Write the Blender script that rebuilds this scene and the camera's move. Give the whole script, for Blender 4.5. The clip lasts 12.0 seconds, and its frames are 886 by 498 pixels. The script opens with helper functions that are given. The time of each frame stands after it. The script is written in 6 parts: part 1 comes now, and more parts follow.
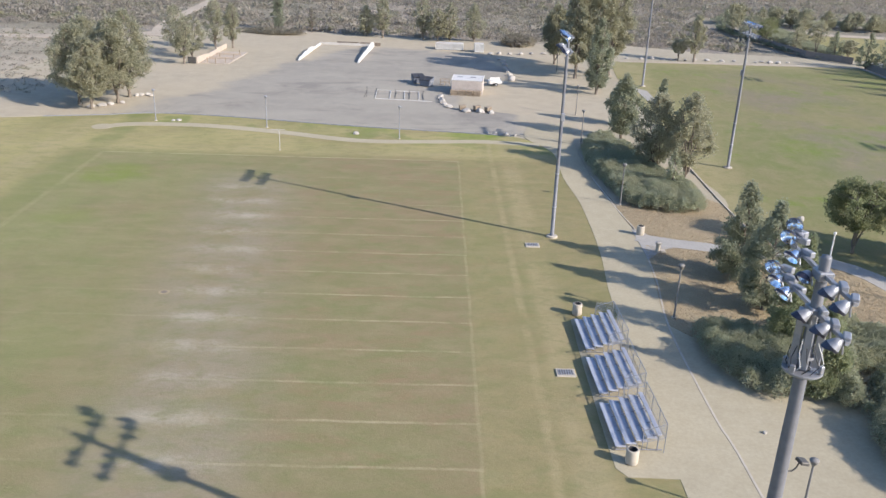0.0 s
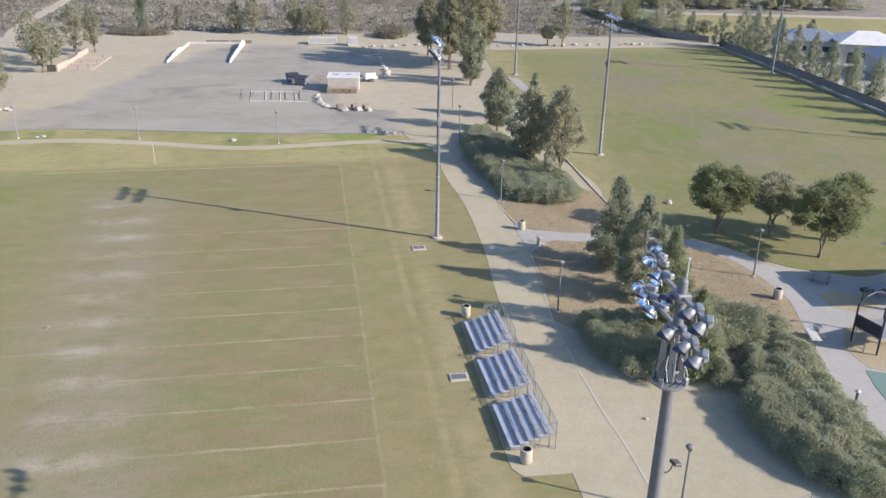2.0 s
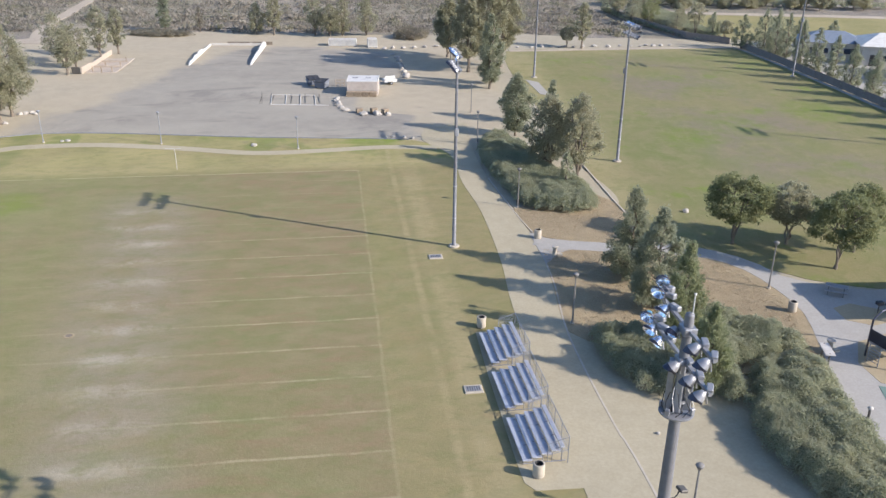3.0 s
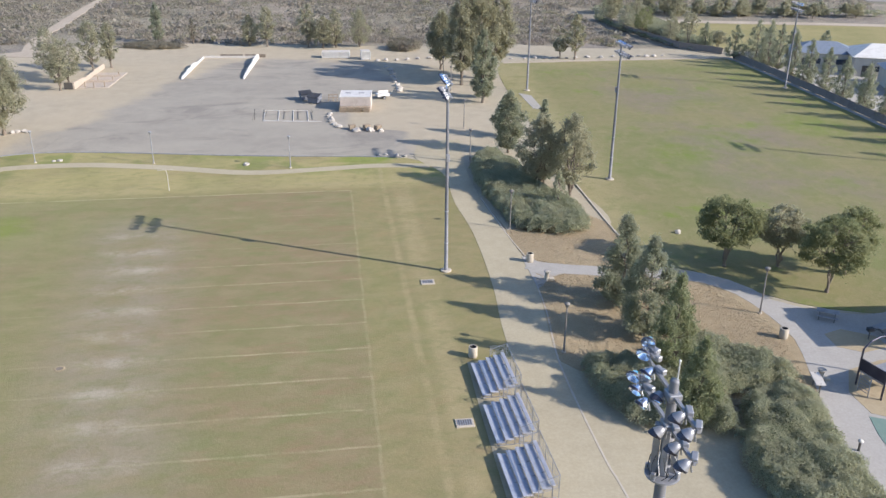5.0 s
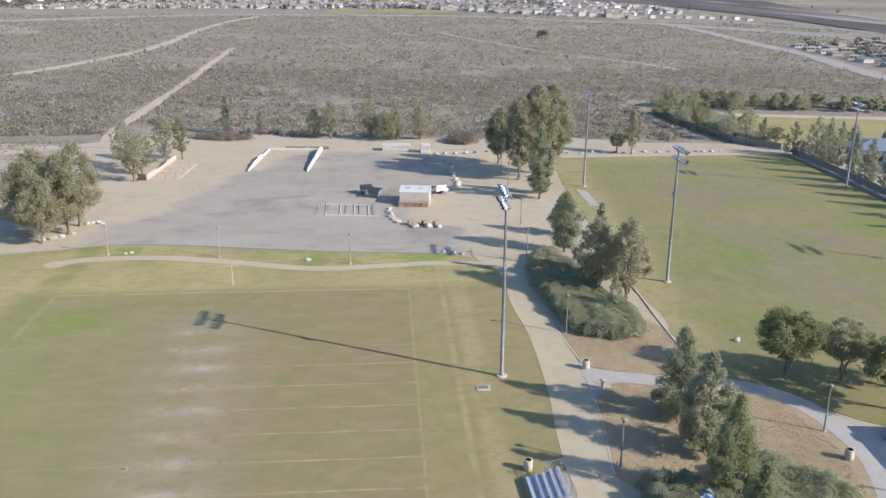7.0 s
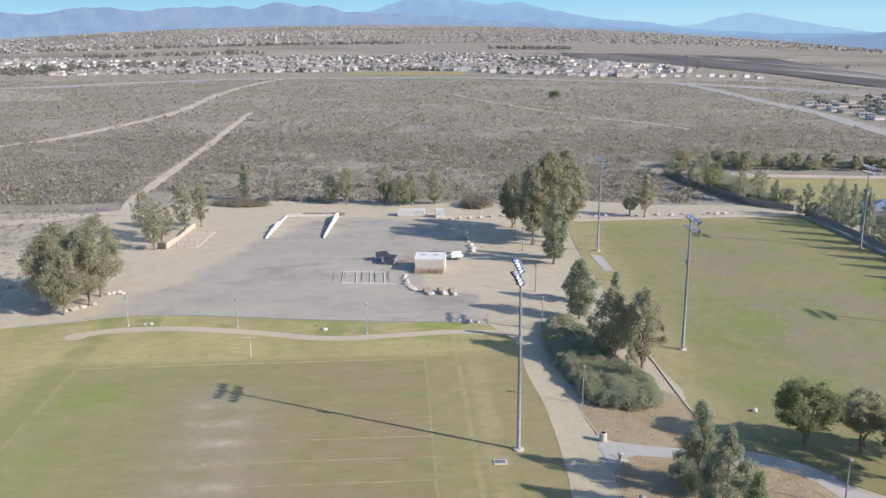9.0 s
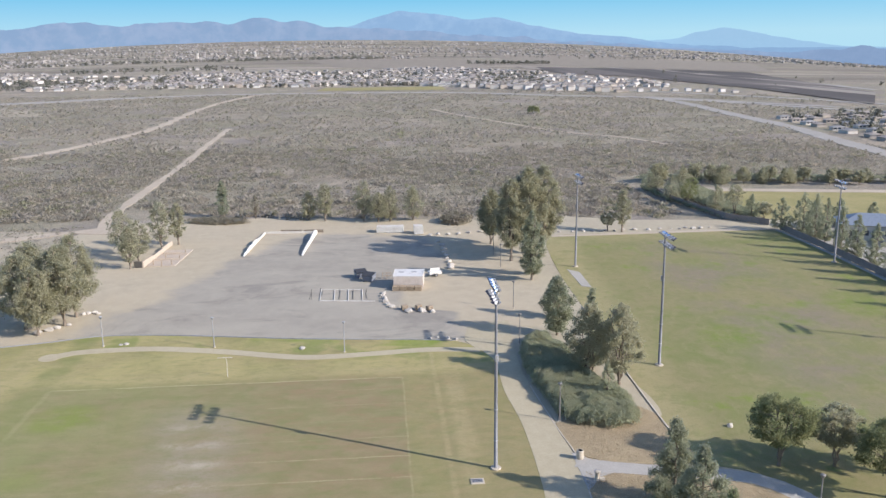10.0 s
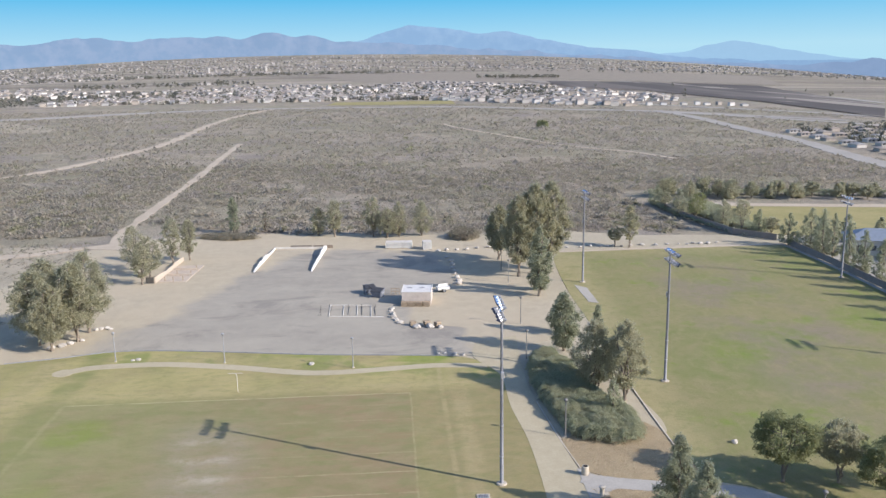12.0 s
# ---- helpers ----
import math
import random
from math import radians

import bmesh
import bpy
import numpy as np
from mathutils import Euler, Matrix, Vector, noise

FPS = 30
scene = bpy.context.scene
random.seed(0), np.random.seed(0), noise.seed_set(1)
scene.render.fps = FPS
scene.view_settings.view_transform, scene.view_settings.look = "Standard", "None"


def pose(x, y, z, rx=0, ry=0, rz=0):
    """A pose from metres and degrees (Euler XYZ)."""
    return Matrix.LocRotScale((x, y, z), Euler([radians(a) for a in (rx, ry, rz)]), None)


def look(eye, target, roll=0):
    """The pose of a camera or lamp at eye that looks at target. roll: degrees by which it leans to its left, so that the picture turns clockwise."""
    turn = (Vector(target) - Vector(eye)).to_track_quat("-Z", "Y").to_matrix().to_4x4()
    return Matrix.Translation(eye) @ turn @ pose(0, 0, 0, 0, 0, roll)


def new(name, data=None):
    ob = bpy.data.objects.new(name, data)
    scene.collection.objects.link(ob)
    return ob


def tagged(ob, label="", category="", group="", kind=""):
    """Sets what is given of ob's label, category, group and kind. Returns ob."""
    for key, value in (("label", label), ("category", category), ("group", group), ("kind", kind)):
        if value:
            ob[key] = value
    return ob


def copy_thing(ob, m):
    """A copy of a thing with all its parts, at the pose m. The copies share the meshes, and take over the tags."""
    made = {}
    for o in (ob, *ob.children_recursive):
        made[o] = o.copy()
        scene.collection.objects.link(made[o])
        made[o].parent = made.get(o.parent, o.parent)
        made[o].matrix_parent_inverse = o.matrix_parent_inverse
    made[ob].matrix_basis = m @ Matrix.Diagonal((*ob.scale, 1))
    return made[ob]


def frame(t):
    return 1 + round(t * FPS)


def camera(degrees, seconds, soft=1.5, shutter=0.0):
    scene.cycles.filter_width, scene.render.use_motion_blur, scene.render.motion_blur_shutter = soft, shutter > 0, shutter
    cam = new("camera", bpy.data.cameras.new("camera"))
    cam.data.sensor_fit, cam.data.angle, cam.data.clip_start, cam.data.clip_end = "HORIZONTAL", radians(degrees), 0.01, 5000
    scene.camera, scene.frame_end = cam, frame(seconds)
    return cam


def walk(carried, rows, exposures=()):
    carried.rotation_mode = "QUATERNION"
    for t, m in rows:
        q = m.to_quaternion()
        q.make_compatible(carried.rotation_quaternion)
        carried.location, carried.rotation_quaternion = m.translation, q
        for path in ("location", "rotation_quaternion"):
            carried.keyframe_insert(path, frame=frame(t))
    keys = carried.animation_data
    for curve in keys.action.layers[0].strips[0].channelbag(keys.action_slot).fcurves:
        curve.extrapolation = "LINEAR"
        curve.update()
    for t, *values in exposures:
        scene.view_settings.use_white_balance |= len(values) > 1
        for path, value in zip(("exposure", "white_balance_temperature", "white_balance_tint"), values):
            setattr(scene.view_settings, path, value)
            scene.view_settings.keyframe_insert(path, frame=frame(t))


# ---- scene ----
cam = camera(55.4, 12.0, 1.46)
PATH = [
    (0, (-3.315, -40.077, 29.65), (-3.283, -38.191, 28.887), 1.9),
    (0.5, (-3.315, -39.536, 30.03), (-3.017, -37.679, 29.257), 1.1),
    (1, (-3.262, -39.962, 30.732), (-3.002, -38.105, 29.943), 1.2),
    (1.5, (-3.228, -40.165, 31.392), (-2.96, -38.31, 30.598), 1.1),
    (2, (-3.188, -40.302, 32.11), (-2.891, -38.454, 31.314), 0.9),
    (2.5, (-3.155, -40.67, 33.091), (-2.913, -38.817, 32.287), 0.7),
    (3, (-3.014, -40.616, 33.749), (-2.763, -38.765, 32.94), 0.7),
    (4.8, (-2.459, -39.874, 35.722), (-2.238, -38.018, 34.917), 0.6),
    (5, (-2.495, -39.73, 35.951), (-2.235, -37.881, 35.145), 0.5),
    (5.5, (-2.711, -39.599, 36.786), (-2.533, -37.741, 35.978), 0.4),
    (6, (-2.814, -39.903, 37.829), (-2.687, -38.024, 37.059), 0.5),
    (6.5, (-2.713, -39.973, 38.535), (-2.599, -38.062, 37.846), 0.3),
    (7, (-2.803, -39.82, 38.858), (-2.667, -37.891, 38.228), 0.2),
    (9, (-2.91, -40.542, 40.99), (-2.807, -38.573, 40.49), -0.6),
    (9.5, (-2.626, -40.761, 41.455), (-2.532, -38.786, 40.973), -0.8),
    (10, (-2.336, -40.626, 41.543), (-2.187, -38.652, 41.075), -0.7),
    (10.5, (-2.483, -41.103, 41.883), (-2.339, -39.126, 41.425), -0.7),
    (11, (-2.262, -41.337, 42.176), (-2.117, -39.357, 41.727), -0.8),
    (11.5, (-2.168, -41.644, 42.29), (-2.058, -39.662, 41.845), -1.1),
    (12, (-2.061, -41.928, 42.38), (-1.935, -39.945, 41.943), -0.9),
]
walk(cam, [(t, look(eye, target, roll)) for t, eye, target, roll in PATH], [(0, 0.69, 6200, 13.4), (12, 0.69, 6200, 13.4)])

# ---- light ----
SUN_FROM = Vector((32.2, -16.8, 18.8))
sun = new("sun", bpy.data.lights.new("sun", "SUN"))
sun.data.energy, sun.data.angle, sun.data.color = 4.9, radians(0.5), (1.0, 0.915, 0.79)
sun.matrix_world = look(SUN_FROM, (0, 0, 0))
world = bpy.data.worlds.new("sky")
scene.world = world
world.use_nodes = True
wn = world.node_tree
sky = wn.nodes.new("ShaderNodeTexSky")
sky.sky_type, sky.sun_disc = "NISHITA", False
sky.sun_elevation, sky.sun_rotation = math.asin(SUN_FROM.normalized().z), math.atan2(SUN_FROM.x, SUN_FROM.y)
sky.altitude, sky.air_density, sky.dust_density, sky.ozone_density = 300, 1.0, 1.0, 3.5
wn.links.new(sky.outputs[0], wn.nodes["Background"].inputs[0])
wn.nodes["Background"].inputs[1].default_value = 0.145


from mathutils.geometry import tessellate_polygon


# ---- material kit ----
class Net:
    """Short names for the nodes of one material."""

    def __init__(self, name):
        self.mat = bpy.data.materials.new(name)
        self.mat.use_nodes = True
        self.tree = self.mat.node_tree
        self.bsdf = self.tree.nodes["Principled BSDF"]
        self.place = None

    def node(self, kind):
        return self.tree.nodes.new(kind)

    def put(self, socket, value):
        if isinstance(value, bpy.types.NodeSocket):
            self.tree.links.new(value, socket)
        elif isinstance(value, tuple) and len(value) == 3 and socket.type == "RGBA":
            socket.default_value = (*value, 1)
        else:
            socket.default_value = value

    def where(self):
        if self.place is None:
            self.place = self.node("ShaderNodeNewGeometry").outputs["Position"]
        return self.place

    def own(self):
        return self.node("ShaderNodeTexCoord").outputs["Object"]

    def xyz(self):
        n = self.node("ShaderNodeSeparateXYZ")
        self.put(n.inputs[0], self.where())
        return n.outputs[0], n.outputs[1], n.outputs[2]

    def m(self, op, a, b=0.0, c=0.0):
        n = self.node("ShaderNodeMath")
        n.operation = op
        for s, v in zip(n.inputs, (a, b, c)):
            self.put(s, v)
        return n.outputs[0]

    def mul(self, a, *rest):
        for b in rest:
            a = self.m("MULTIPLY", a, b)
        return a

    def noise(self, scale, detail=4.0, rough=0.6, lo=0.35, hi=0.65, coord=None, stretch=None, warp=0.0):
        src = coord or self.where()
        if stretch:
            mp = self.node("ShaderNodeMapping")
            self.put(mp.inputs[0], src)
            mp.inputs["Scale"].default_value = stretch
            src = mp.outputs[0]
        n = self.node("ShaderNodeTexNoise")
        self.put(n.inputs["Vector"], src)
        n.inputs["Scale"].default_value, n.inputs["Detail"].default_value = scale, detail
        n.inputs["Roughness"].default_value, n.inputs["Distortion"].default_value = rough, warp
        return self.span(n.outputs["Fac"], lo, hi)

    def span(self, v, lo, hi, a=0.0, b=1.0, smooth=True):
        n = self.node("ShaderNodeMapRange")
        n.interpolation_type = "SMOOTHSTEP" if smooth else "LINEAR"
        for s, w in zip(n.inputs, (v, lo, hi, a, b)):
            self.put(s, w)
        return n.outputs[0]

    def mix(self, f, a, b):
        n = self.node("ShaderNodeMix")
        n.data_type = "RGBA"
        self.put(n.inputs[0], f)
        self.put(n.inputs[6], a)
        self.put(n.inputs[7], b)
        return n.outputs[2]

    def near(self, v, at, half, soft):
        """1 where v is within half of at, falling to 0 over soft."""
        return self.span(self.m("ABSOLUTE", self.m("SUBTRACT", v, at)), half + soft, half)

    def spot(self, x, y, cx, cy, rx, ry):
        dx = self.m("DIVIDE", self.m("SUBTRACT", x, cx), rx)
        dy = self.m("DIVIDE", self.m("SUBTRACT", y, cy), ry)
        return self.span(self.m("ADD", self.mul(dx, dx), self.mul(dy, dy)), 1.0, 0.1)

    def bump(self, height, strength, distance=0.05):
        n = self.node("ShaderNodeBump")
        n.inputs["Strength"].default_value, n.inputs["Distance"].default_value = strength, distance
        self.put(n.inputs["Height"], height)
        self.put(self.bsdf.inputs["Normal"], n.outputs[0])

    def done(self, colour, rough=0.85, metal=0.0, spec=0.3):
        self.put(self.bsdf.inputs["Base Color"], colour)
        self.put(self.bsdf.inputs["Roughness"], rough)
        self.put(self.bsdf.inputs["Metallic"], metal)
        self.bsdf.inputs["Specular IOR Level"].default_value = spec
        return self.mat


def plain(name, a, b, rough=0.6, metal=0.0, scale=1.5, fine=25.0, bump=0.1):
    """A surface of colour a, worn towards b in patches, with a fine grain."""
    k = Net(name)
    patch = k.noise(scale, 5, 0.65, 0.4, 0.7)
    grain = k.noise(fine, 3, 0.6, 0.3, 0.7)
    col = k.mix(k.m("MULTIPLY_ADD", grain, 0.3, k.mul(patch, 0.7)), a, b)
    k.bump(grain, bump, 0.01)
    return k.done(col, k.span(patch, 0, 1, rough - 0.08, min(1, rough + 0.1)), metal)


def leaf_material(name, dark, light, tip):
    k = Net(name)
    info = k.node("ShaderNodeObjectInfo").outputs["Random"]
    island = k.node("ShaderNodeNewGeometry").outputs["Random Per Island"]
    col = k.mix(island, dark, light)
    col = k.mix(k.mul(k.noise(0.45, 2), 0.55), col, tip)
    col = k.mix(k.mul(info, 0.35), col, tip)
    k.done(col, 0.6, 0.0, 0.25)
    tr = k.node("ShaderNodeBsdfTranslucent")
    k.put(tr.inputs[0], col)
    mx = k.node("ShaderNodeMixShader")
    mx.inputs[0].default_value = 0.62
    k.tree.links.new(k.bsdf.outputs[0], mx.inputs[1])
    k.tree.links.new(tr.outputs[0], mx.inputs[2])
    k.tree.links.new(mx.outputs[0], k.tree.nodes["Material Output"].inputs[0])
    return k.mat


# ---- ground materials ----
def scrub_material():
    k = Net("dry_scrubland")
    big = k.noise(0.012, 6, 0.65, 0.38, 0.62)
    mid = k.noise(0.09, 6, 0.7, 0.42, 0.6, warp=0.4)
    fine = k.noise(0.9, 5, 0.75, 0.42, 0.62)
    col = k.mix(mid, (0.325, 0.277, 0.218), (0.247, 0.213, 0.165))
    col = k.mix(k.mul(big, 0.6), col, (0.215, 0.208, 0.135))
    col = k.mix(k.mul(k.noise(0.022, 5, 0.6, 0.48, 0.64), 0.6), col, (0.235, 0.205, 0.19))
    col = k.mix(k.mul(fine, 0.3), col, (0.17, 0.152, 0.12))
    col = k.mix(k.mul(k.noise(0.05, 7, 0.75, 0.54, 0.68, stretch=(0.5, 1.4, 1.0), warp=0.4), 0.75), col, (0.385, 0.333, 0.273))
    x, y, z = k.xyz()
    out = k.span(y, 840, 1000)
    col = k.mix(k.mul(out, k.noise(0.0035, 5, 0.6, 0.42, 0.6, stretch=(0.35, 1.6, 1.0)), 0.75), col, (0.165, 0.142, 0.12))
    col = k.mix(k.mul(out, k.noise(0.005, 5, 0.65, 0.52, 0.62, stretch=(0.3, 1.9, 2.0)), 0.7), col, (0.335, 0.29, 0.243))
    k.bump(fine, 0.5, 0.4)
    return k.done(col, 0.95, 0, 0.1)


def football_material():
    k = Net("dry_football_turf")
    wx, wy, z = k.xyz()
    wob = k.m("MULTIPLY_ADD", k.noise(0.25, 2, 0.5, 0.0, 1.0), 0.5, -0.25)
    x = k.m("MULTIPLY_ADD", wob, 0.5, wx)
    y = k.m("MULTIPLY_ADD", wob, 0.5, wy)
    big = k.noise(0.05, 5, 0.6, 0.36, 0.64)
    mid = k.noise(0.35, 5, 0.7, 0.35, 0.65)
    fine = k.noise(3.5, 6, 0.8, 0.25, 0.75)
    col = k.mix(big, (0.224, 0.189, 0.098), (0.203, 0.187, 0.086))
    col = k.mix(k.mul(mid, 0.45), col, (0.25, 0.208, 0.112))
    # green and red-brown blotches drawn out along the lines
    green = k.noise(0.3, 5, 0.65, 0.5, 0.66, stretch=(0.45, 1.0, 1.0), warp=0.6)
    col = k.mix(k.mul(green, 0.55), col, (0.165, 0.185, 0.07))
    brown = k.noise(0.42, 5, 0.7, 0.5, 0.66, stretch=(0.35, 1.0, 2.0), warp=0.8)
    col = k.mix(k.mul(brown, 0.62, k.span(x, -30, -4, 0.25, 1.0)), col, (0.25, 0.172, 0.098))
    # whole bays between two lines have turned brown
    bay = k.m("FLOOR", k.m("DIVIDE", k.m("ADD", y, 93.95), 4.572))
    cell = k.node("ShaderNodeCombineXYZ")
    k.put(cell.inputs[0], k.mul(x, 0.075))
    k.put(cell.inputs[1], k.mul(bay, 3.37))
    k.put(cell.inputs[2], k.mul(y, 0.05))
    rust = k.mul(k.noise(1.0, 3, 0.6, 0.42, 0.62, coord=cell.outputs[0]), k.span(x, -32, -14, 0.2, 1.0), k.span(x, 0.5, -0.5), k.noise(0.5, 4, 0.6, 0.2, 0.55))
    col = k.mix(k.mul(rust, 0.5), col, (0.25, 0.168, 0.106))
    inside = k.mul(k.span(x, 0.4, -0.4), k.span(x, -45.0, -44.2), k.span(y, 63.4, 62.5))
    # dry margin round the pitch, with mower tracks
    margin = k.m("SUBTRACT", 1.0, inside)
    col = k.mix(k.mul(margin, k.m("MULTIPLY_ADD", mid, 0.35, 0.25)), col, (0.29, 0.235, 0.115))
    greener = k.mul(k.span(x, -20, -38), k.noise(0.1, 5, 0.6, 0.3, 0.62))
    col = k.mix(k.mul(greener, 0.65), col, (0.235, 0.235, 0.1))
    far = k.mul(k.m("MAXIMUM", k.span(y, 62.5, 66), k.span(x, -47.5, -51.5)), k.noise(0.1, 5, 0.65, 0.22, 0.6))
    col = k.mix(k.mul(far, 0.85), col, (0.37, 0.315, 0.145))
    col = k.mix(k.mul(k.near(x, -46.3, 0.9, 1.8), 0.75, k.noise(0.15, 4, 0.6, 0.25, 0.6)), col, (0.19, 0.2, 0.075))
    strip_green = k.mul(k.span(k.m("MULTIPLY_ADD", x, 0.2, y), 68.0, 70.5), k.noise(0.13, 4, 0.6, 0.5, 0.62))
    col = k.mix(k.mul(strip_green, 0.75), col, (0.18, 0.215, 0.06))
    tone = k.mul(k.noise(0.08, 5, 0.6, 0.45, 0.65, stretch=(1.0, 0.5, 1.0)), margin)
    col = k.mix(k.mul(tone, 0.5), col, (0.2, 0.2, 0.075))
    track = k.m("MAXIMUM", k.near(x, 4.2, 0.1, 0.4), k.m("MAXIMUM", k.near(x, 6.4, 0.5, 1.2), k.near(x, -52.0, 1.0, 1.6)))
    track = k.m("MAXIMUM", track, k.mul(k.near(y, 65.5, 0.4, 1.6), 0.6))
    col = k.mix(k.mul(track, 0.55, k.noise(0.2, 4, 0.65, 0.3, 0.62)), col, (0.37, 0.3, 0.17))
    # worn bare strip down the middle
    mid_x = k.m("ABSOLUTE", k.m("MULTIPLY_ADD", y, 0.11, k.m("ADD", x, 18.3)))
    bare = k.mul(k.span(mid_x, 9.0, 1.0), k.span(y, 60, 50), k.noise(0.16, 5, 0.65, 0.24, 0.62))
    col = k.mix(k.mul(bare, 0.7), col, (0.28, 0.235, 0.178))
    stripe = k.m("ABSOLUTE", k.m("SUBTRACT", k.m("MODULO", k.m("ADD", y, 93.95), 4.572), 2.286))
    hollow = k.mul(k.span(mid_x, 5.0, 0.8), k.span(y, 56, 46), k.span(stripe, 1.5, 0.1), k.noise(0.2, 6, 0.75, 0.36, 0.64))
    col = k.mix(k.mul(hollow, 0.68), col, (0.43, 0.375, 0.3))
    # green watered patches
    wet = k.m("MAXIMUM", k.mul(k.spot(wx, wy, -40.0, 54.0, 5.5, 5.0), 0.85), k.mul(k.spot(wx, wy, -39.4, 39.6, 5, 3.5), 0.35))
    wet = k.m("MAXIMUM", k.mul(wet, 0.85), k.mul(k.near(k.m("MULTIPLY_ADD", wx, 0.233, wy), 76.6, 1.2, 1.4), k.noise(0.1, 3, 0.5, 0.42, 0.6)))
    col = k.mix(k.mul(wet, 0.85, k.noise(0.25, 5, 0.65, 0.25, 0.6)), col, (0.16, 0.225, 0.03))
    # faded painted lines
    rub = k.noise(0.16, 6, 0.8, 0.3, 0.68)
    lines = k.mul(k.span(stripe, 0.2, 0.05), inside, k.m("MAXIMUM", k.span(x, -26, -6), k.mul(k.noise(0.09, 4, 0.7, 0.4, 0.62), 0.32)), rub, k.m("MAXIMUM", k.span(y, 56, 36), k.mul(k.noise(0.12, 4, 0.7, 0.46, 0.62), 0.6)))
    sides = k.mul(k.m("MAXIMUM", k.mul(k.near(x, 0.0, 0.05, 0.14), 0.42), k.mul(k.near(x, -44.6, 0.12, 0.4), 0.28)), k.span(y, 63.1, 62.8))
    ends = k.mul(k.near(y, 62.9, 0.07, 0.16), k.span(x, 0.15, -0.05), k.span(x, -44.9, -44.5), 0.8)
    edge = k.mul(k.m("MAXIMUM", sides, ends), k.noise(0.22, 5, 0.75, 0.28, 0.62))
    col = k.mix(k.m("MULTIPLY_ADD", lines, 0.54, k.mul(edge, 0.55)), col, (0.5, 0.43, 0.28))
    tuft = k.noise(0.75, 6, 0.72, 0.46, 0.64, stretch=(0.6, 1.2, 1.0), warp=0.5)
    col = k.mix(k.mul(tuft, 0.4), col, (0.172, 0.178, 0.072))
    dry = k.noise(0.4, 5, 0.6, 0.45, 0.7, stretch=(0.6, 1.2, 1.7), warp=0.2)
    col = k.mix(k.mul(dry, 0.3), col, (0.31, 0.255, 0.15))
    col = k.mix(k.mul(fine, 0.25), col, (0.135, 0.125, 0.062))
    k.bump(fine, 0.35, 0.05)
    return k.done(col, 0.95, 0, 0.15)


def soccer_material():
    k = Net("green_field_turf")
    x, y, z = k.xyz()
    big = k.noise(0.05, 5, 0.6, 0.38, 0.62)
    mid = k.noise(0.22, 6, 0.7, 0.4, 0.62, warp=0.6)
    fine = k.noise(4.0, 4, 0.75, 0.25, 0.75)
    col = k.mix(big, (0.178, 0.188, 0.074), (0.228, 0.203, 0.1))
    col = k.mix(k.mul(mid, 0.6), col, (0.245, 0.205, 0.115))
    col = k.mix(k.mul(k.noise(0.11, 5, 0.65, 0.56, 0.68), 0.7), col, (0.155, 0.22, 0.035))
    worn = k.mul(k.near(x, 59.9, 5, 11), k.near(y, 90.7, 28, 26), k.noise(0.07, 4, 0.6, 0.38, 0.62))
    col = k.mix(k.mul(worn, 0.9), col, (0.225, 0.18, 0.14))
    lush = k.m("MAXIMUM", k.spot(x, y, 49.1, 73.4, 6, 7), k.m("MAXIMUM", k.spot(x, y, 58.6, 79.0, 7, 7), k.spot(x, y, 76.1, 86.5, 8, 9)))
    col = k.mix(k.mul(lush, 0.62, k.noise(0.35, 4, 0.6, 0.25, 0.7)), col, (0.14, 0.21, 0.025))
    rim = k.m("MAXIMUM", k.span(k.m("MULTIPLY_ADD", y, -0.075, x), 33, 26.5), k.span(y, 134, 147))
    col = k.mix(k.mul(rim, 0.8, k.noise(0.2, 5, 0.7, 0.1, 0.6)), col, (0.33, 0.28, 0.155))
    tuft = k.noise(0.6, 6, 0.72, 0.46, 0.64, warp=0.5)
    col = k.mix(k.mul(tuft, 0.38), col, (0.15, 0.168, 0.06))
    dry = k.noise(0.4, 6, 0.75, 0.5, 0.66, stretch=(1.2, 0.7, 1.7), warp=0.7)
    col = k.mix(k.mul(dry, 0.4), col, (0.285, 0.24, 0.135))
    col = k.mix(k.mul(fine, 0.3), col, (0.115, 0.125, 0.042))
    k.bump(fine, 0.5, 0.05)
    return k.done(col, 0.95, 0, 0.15)


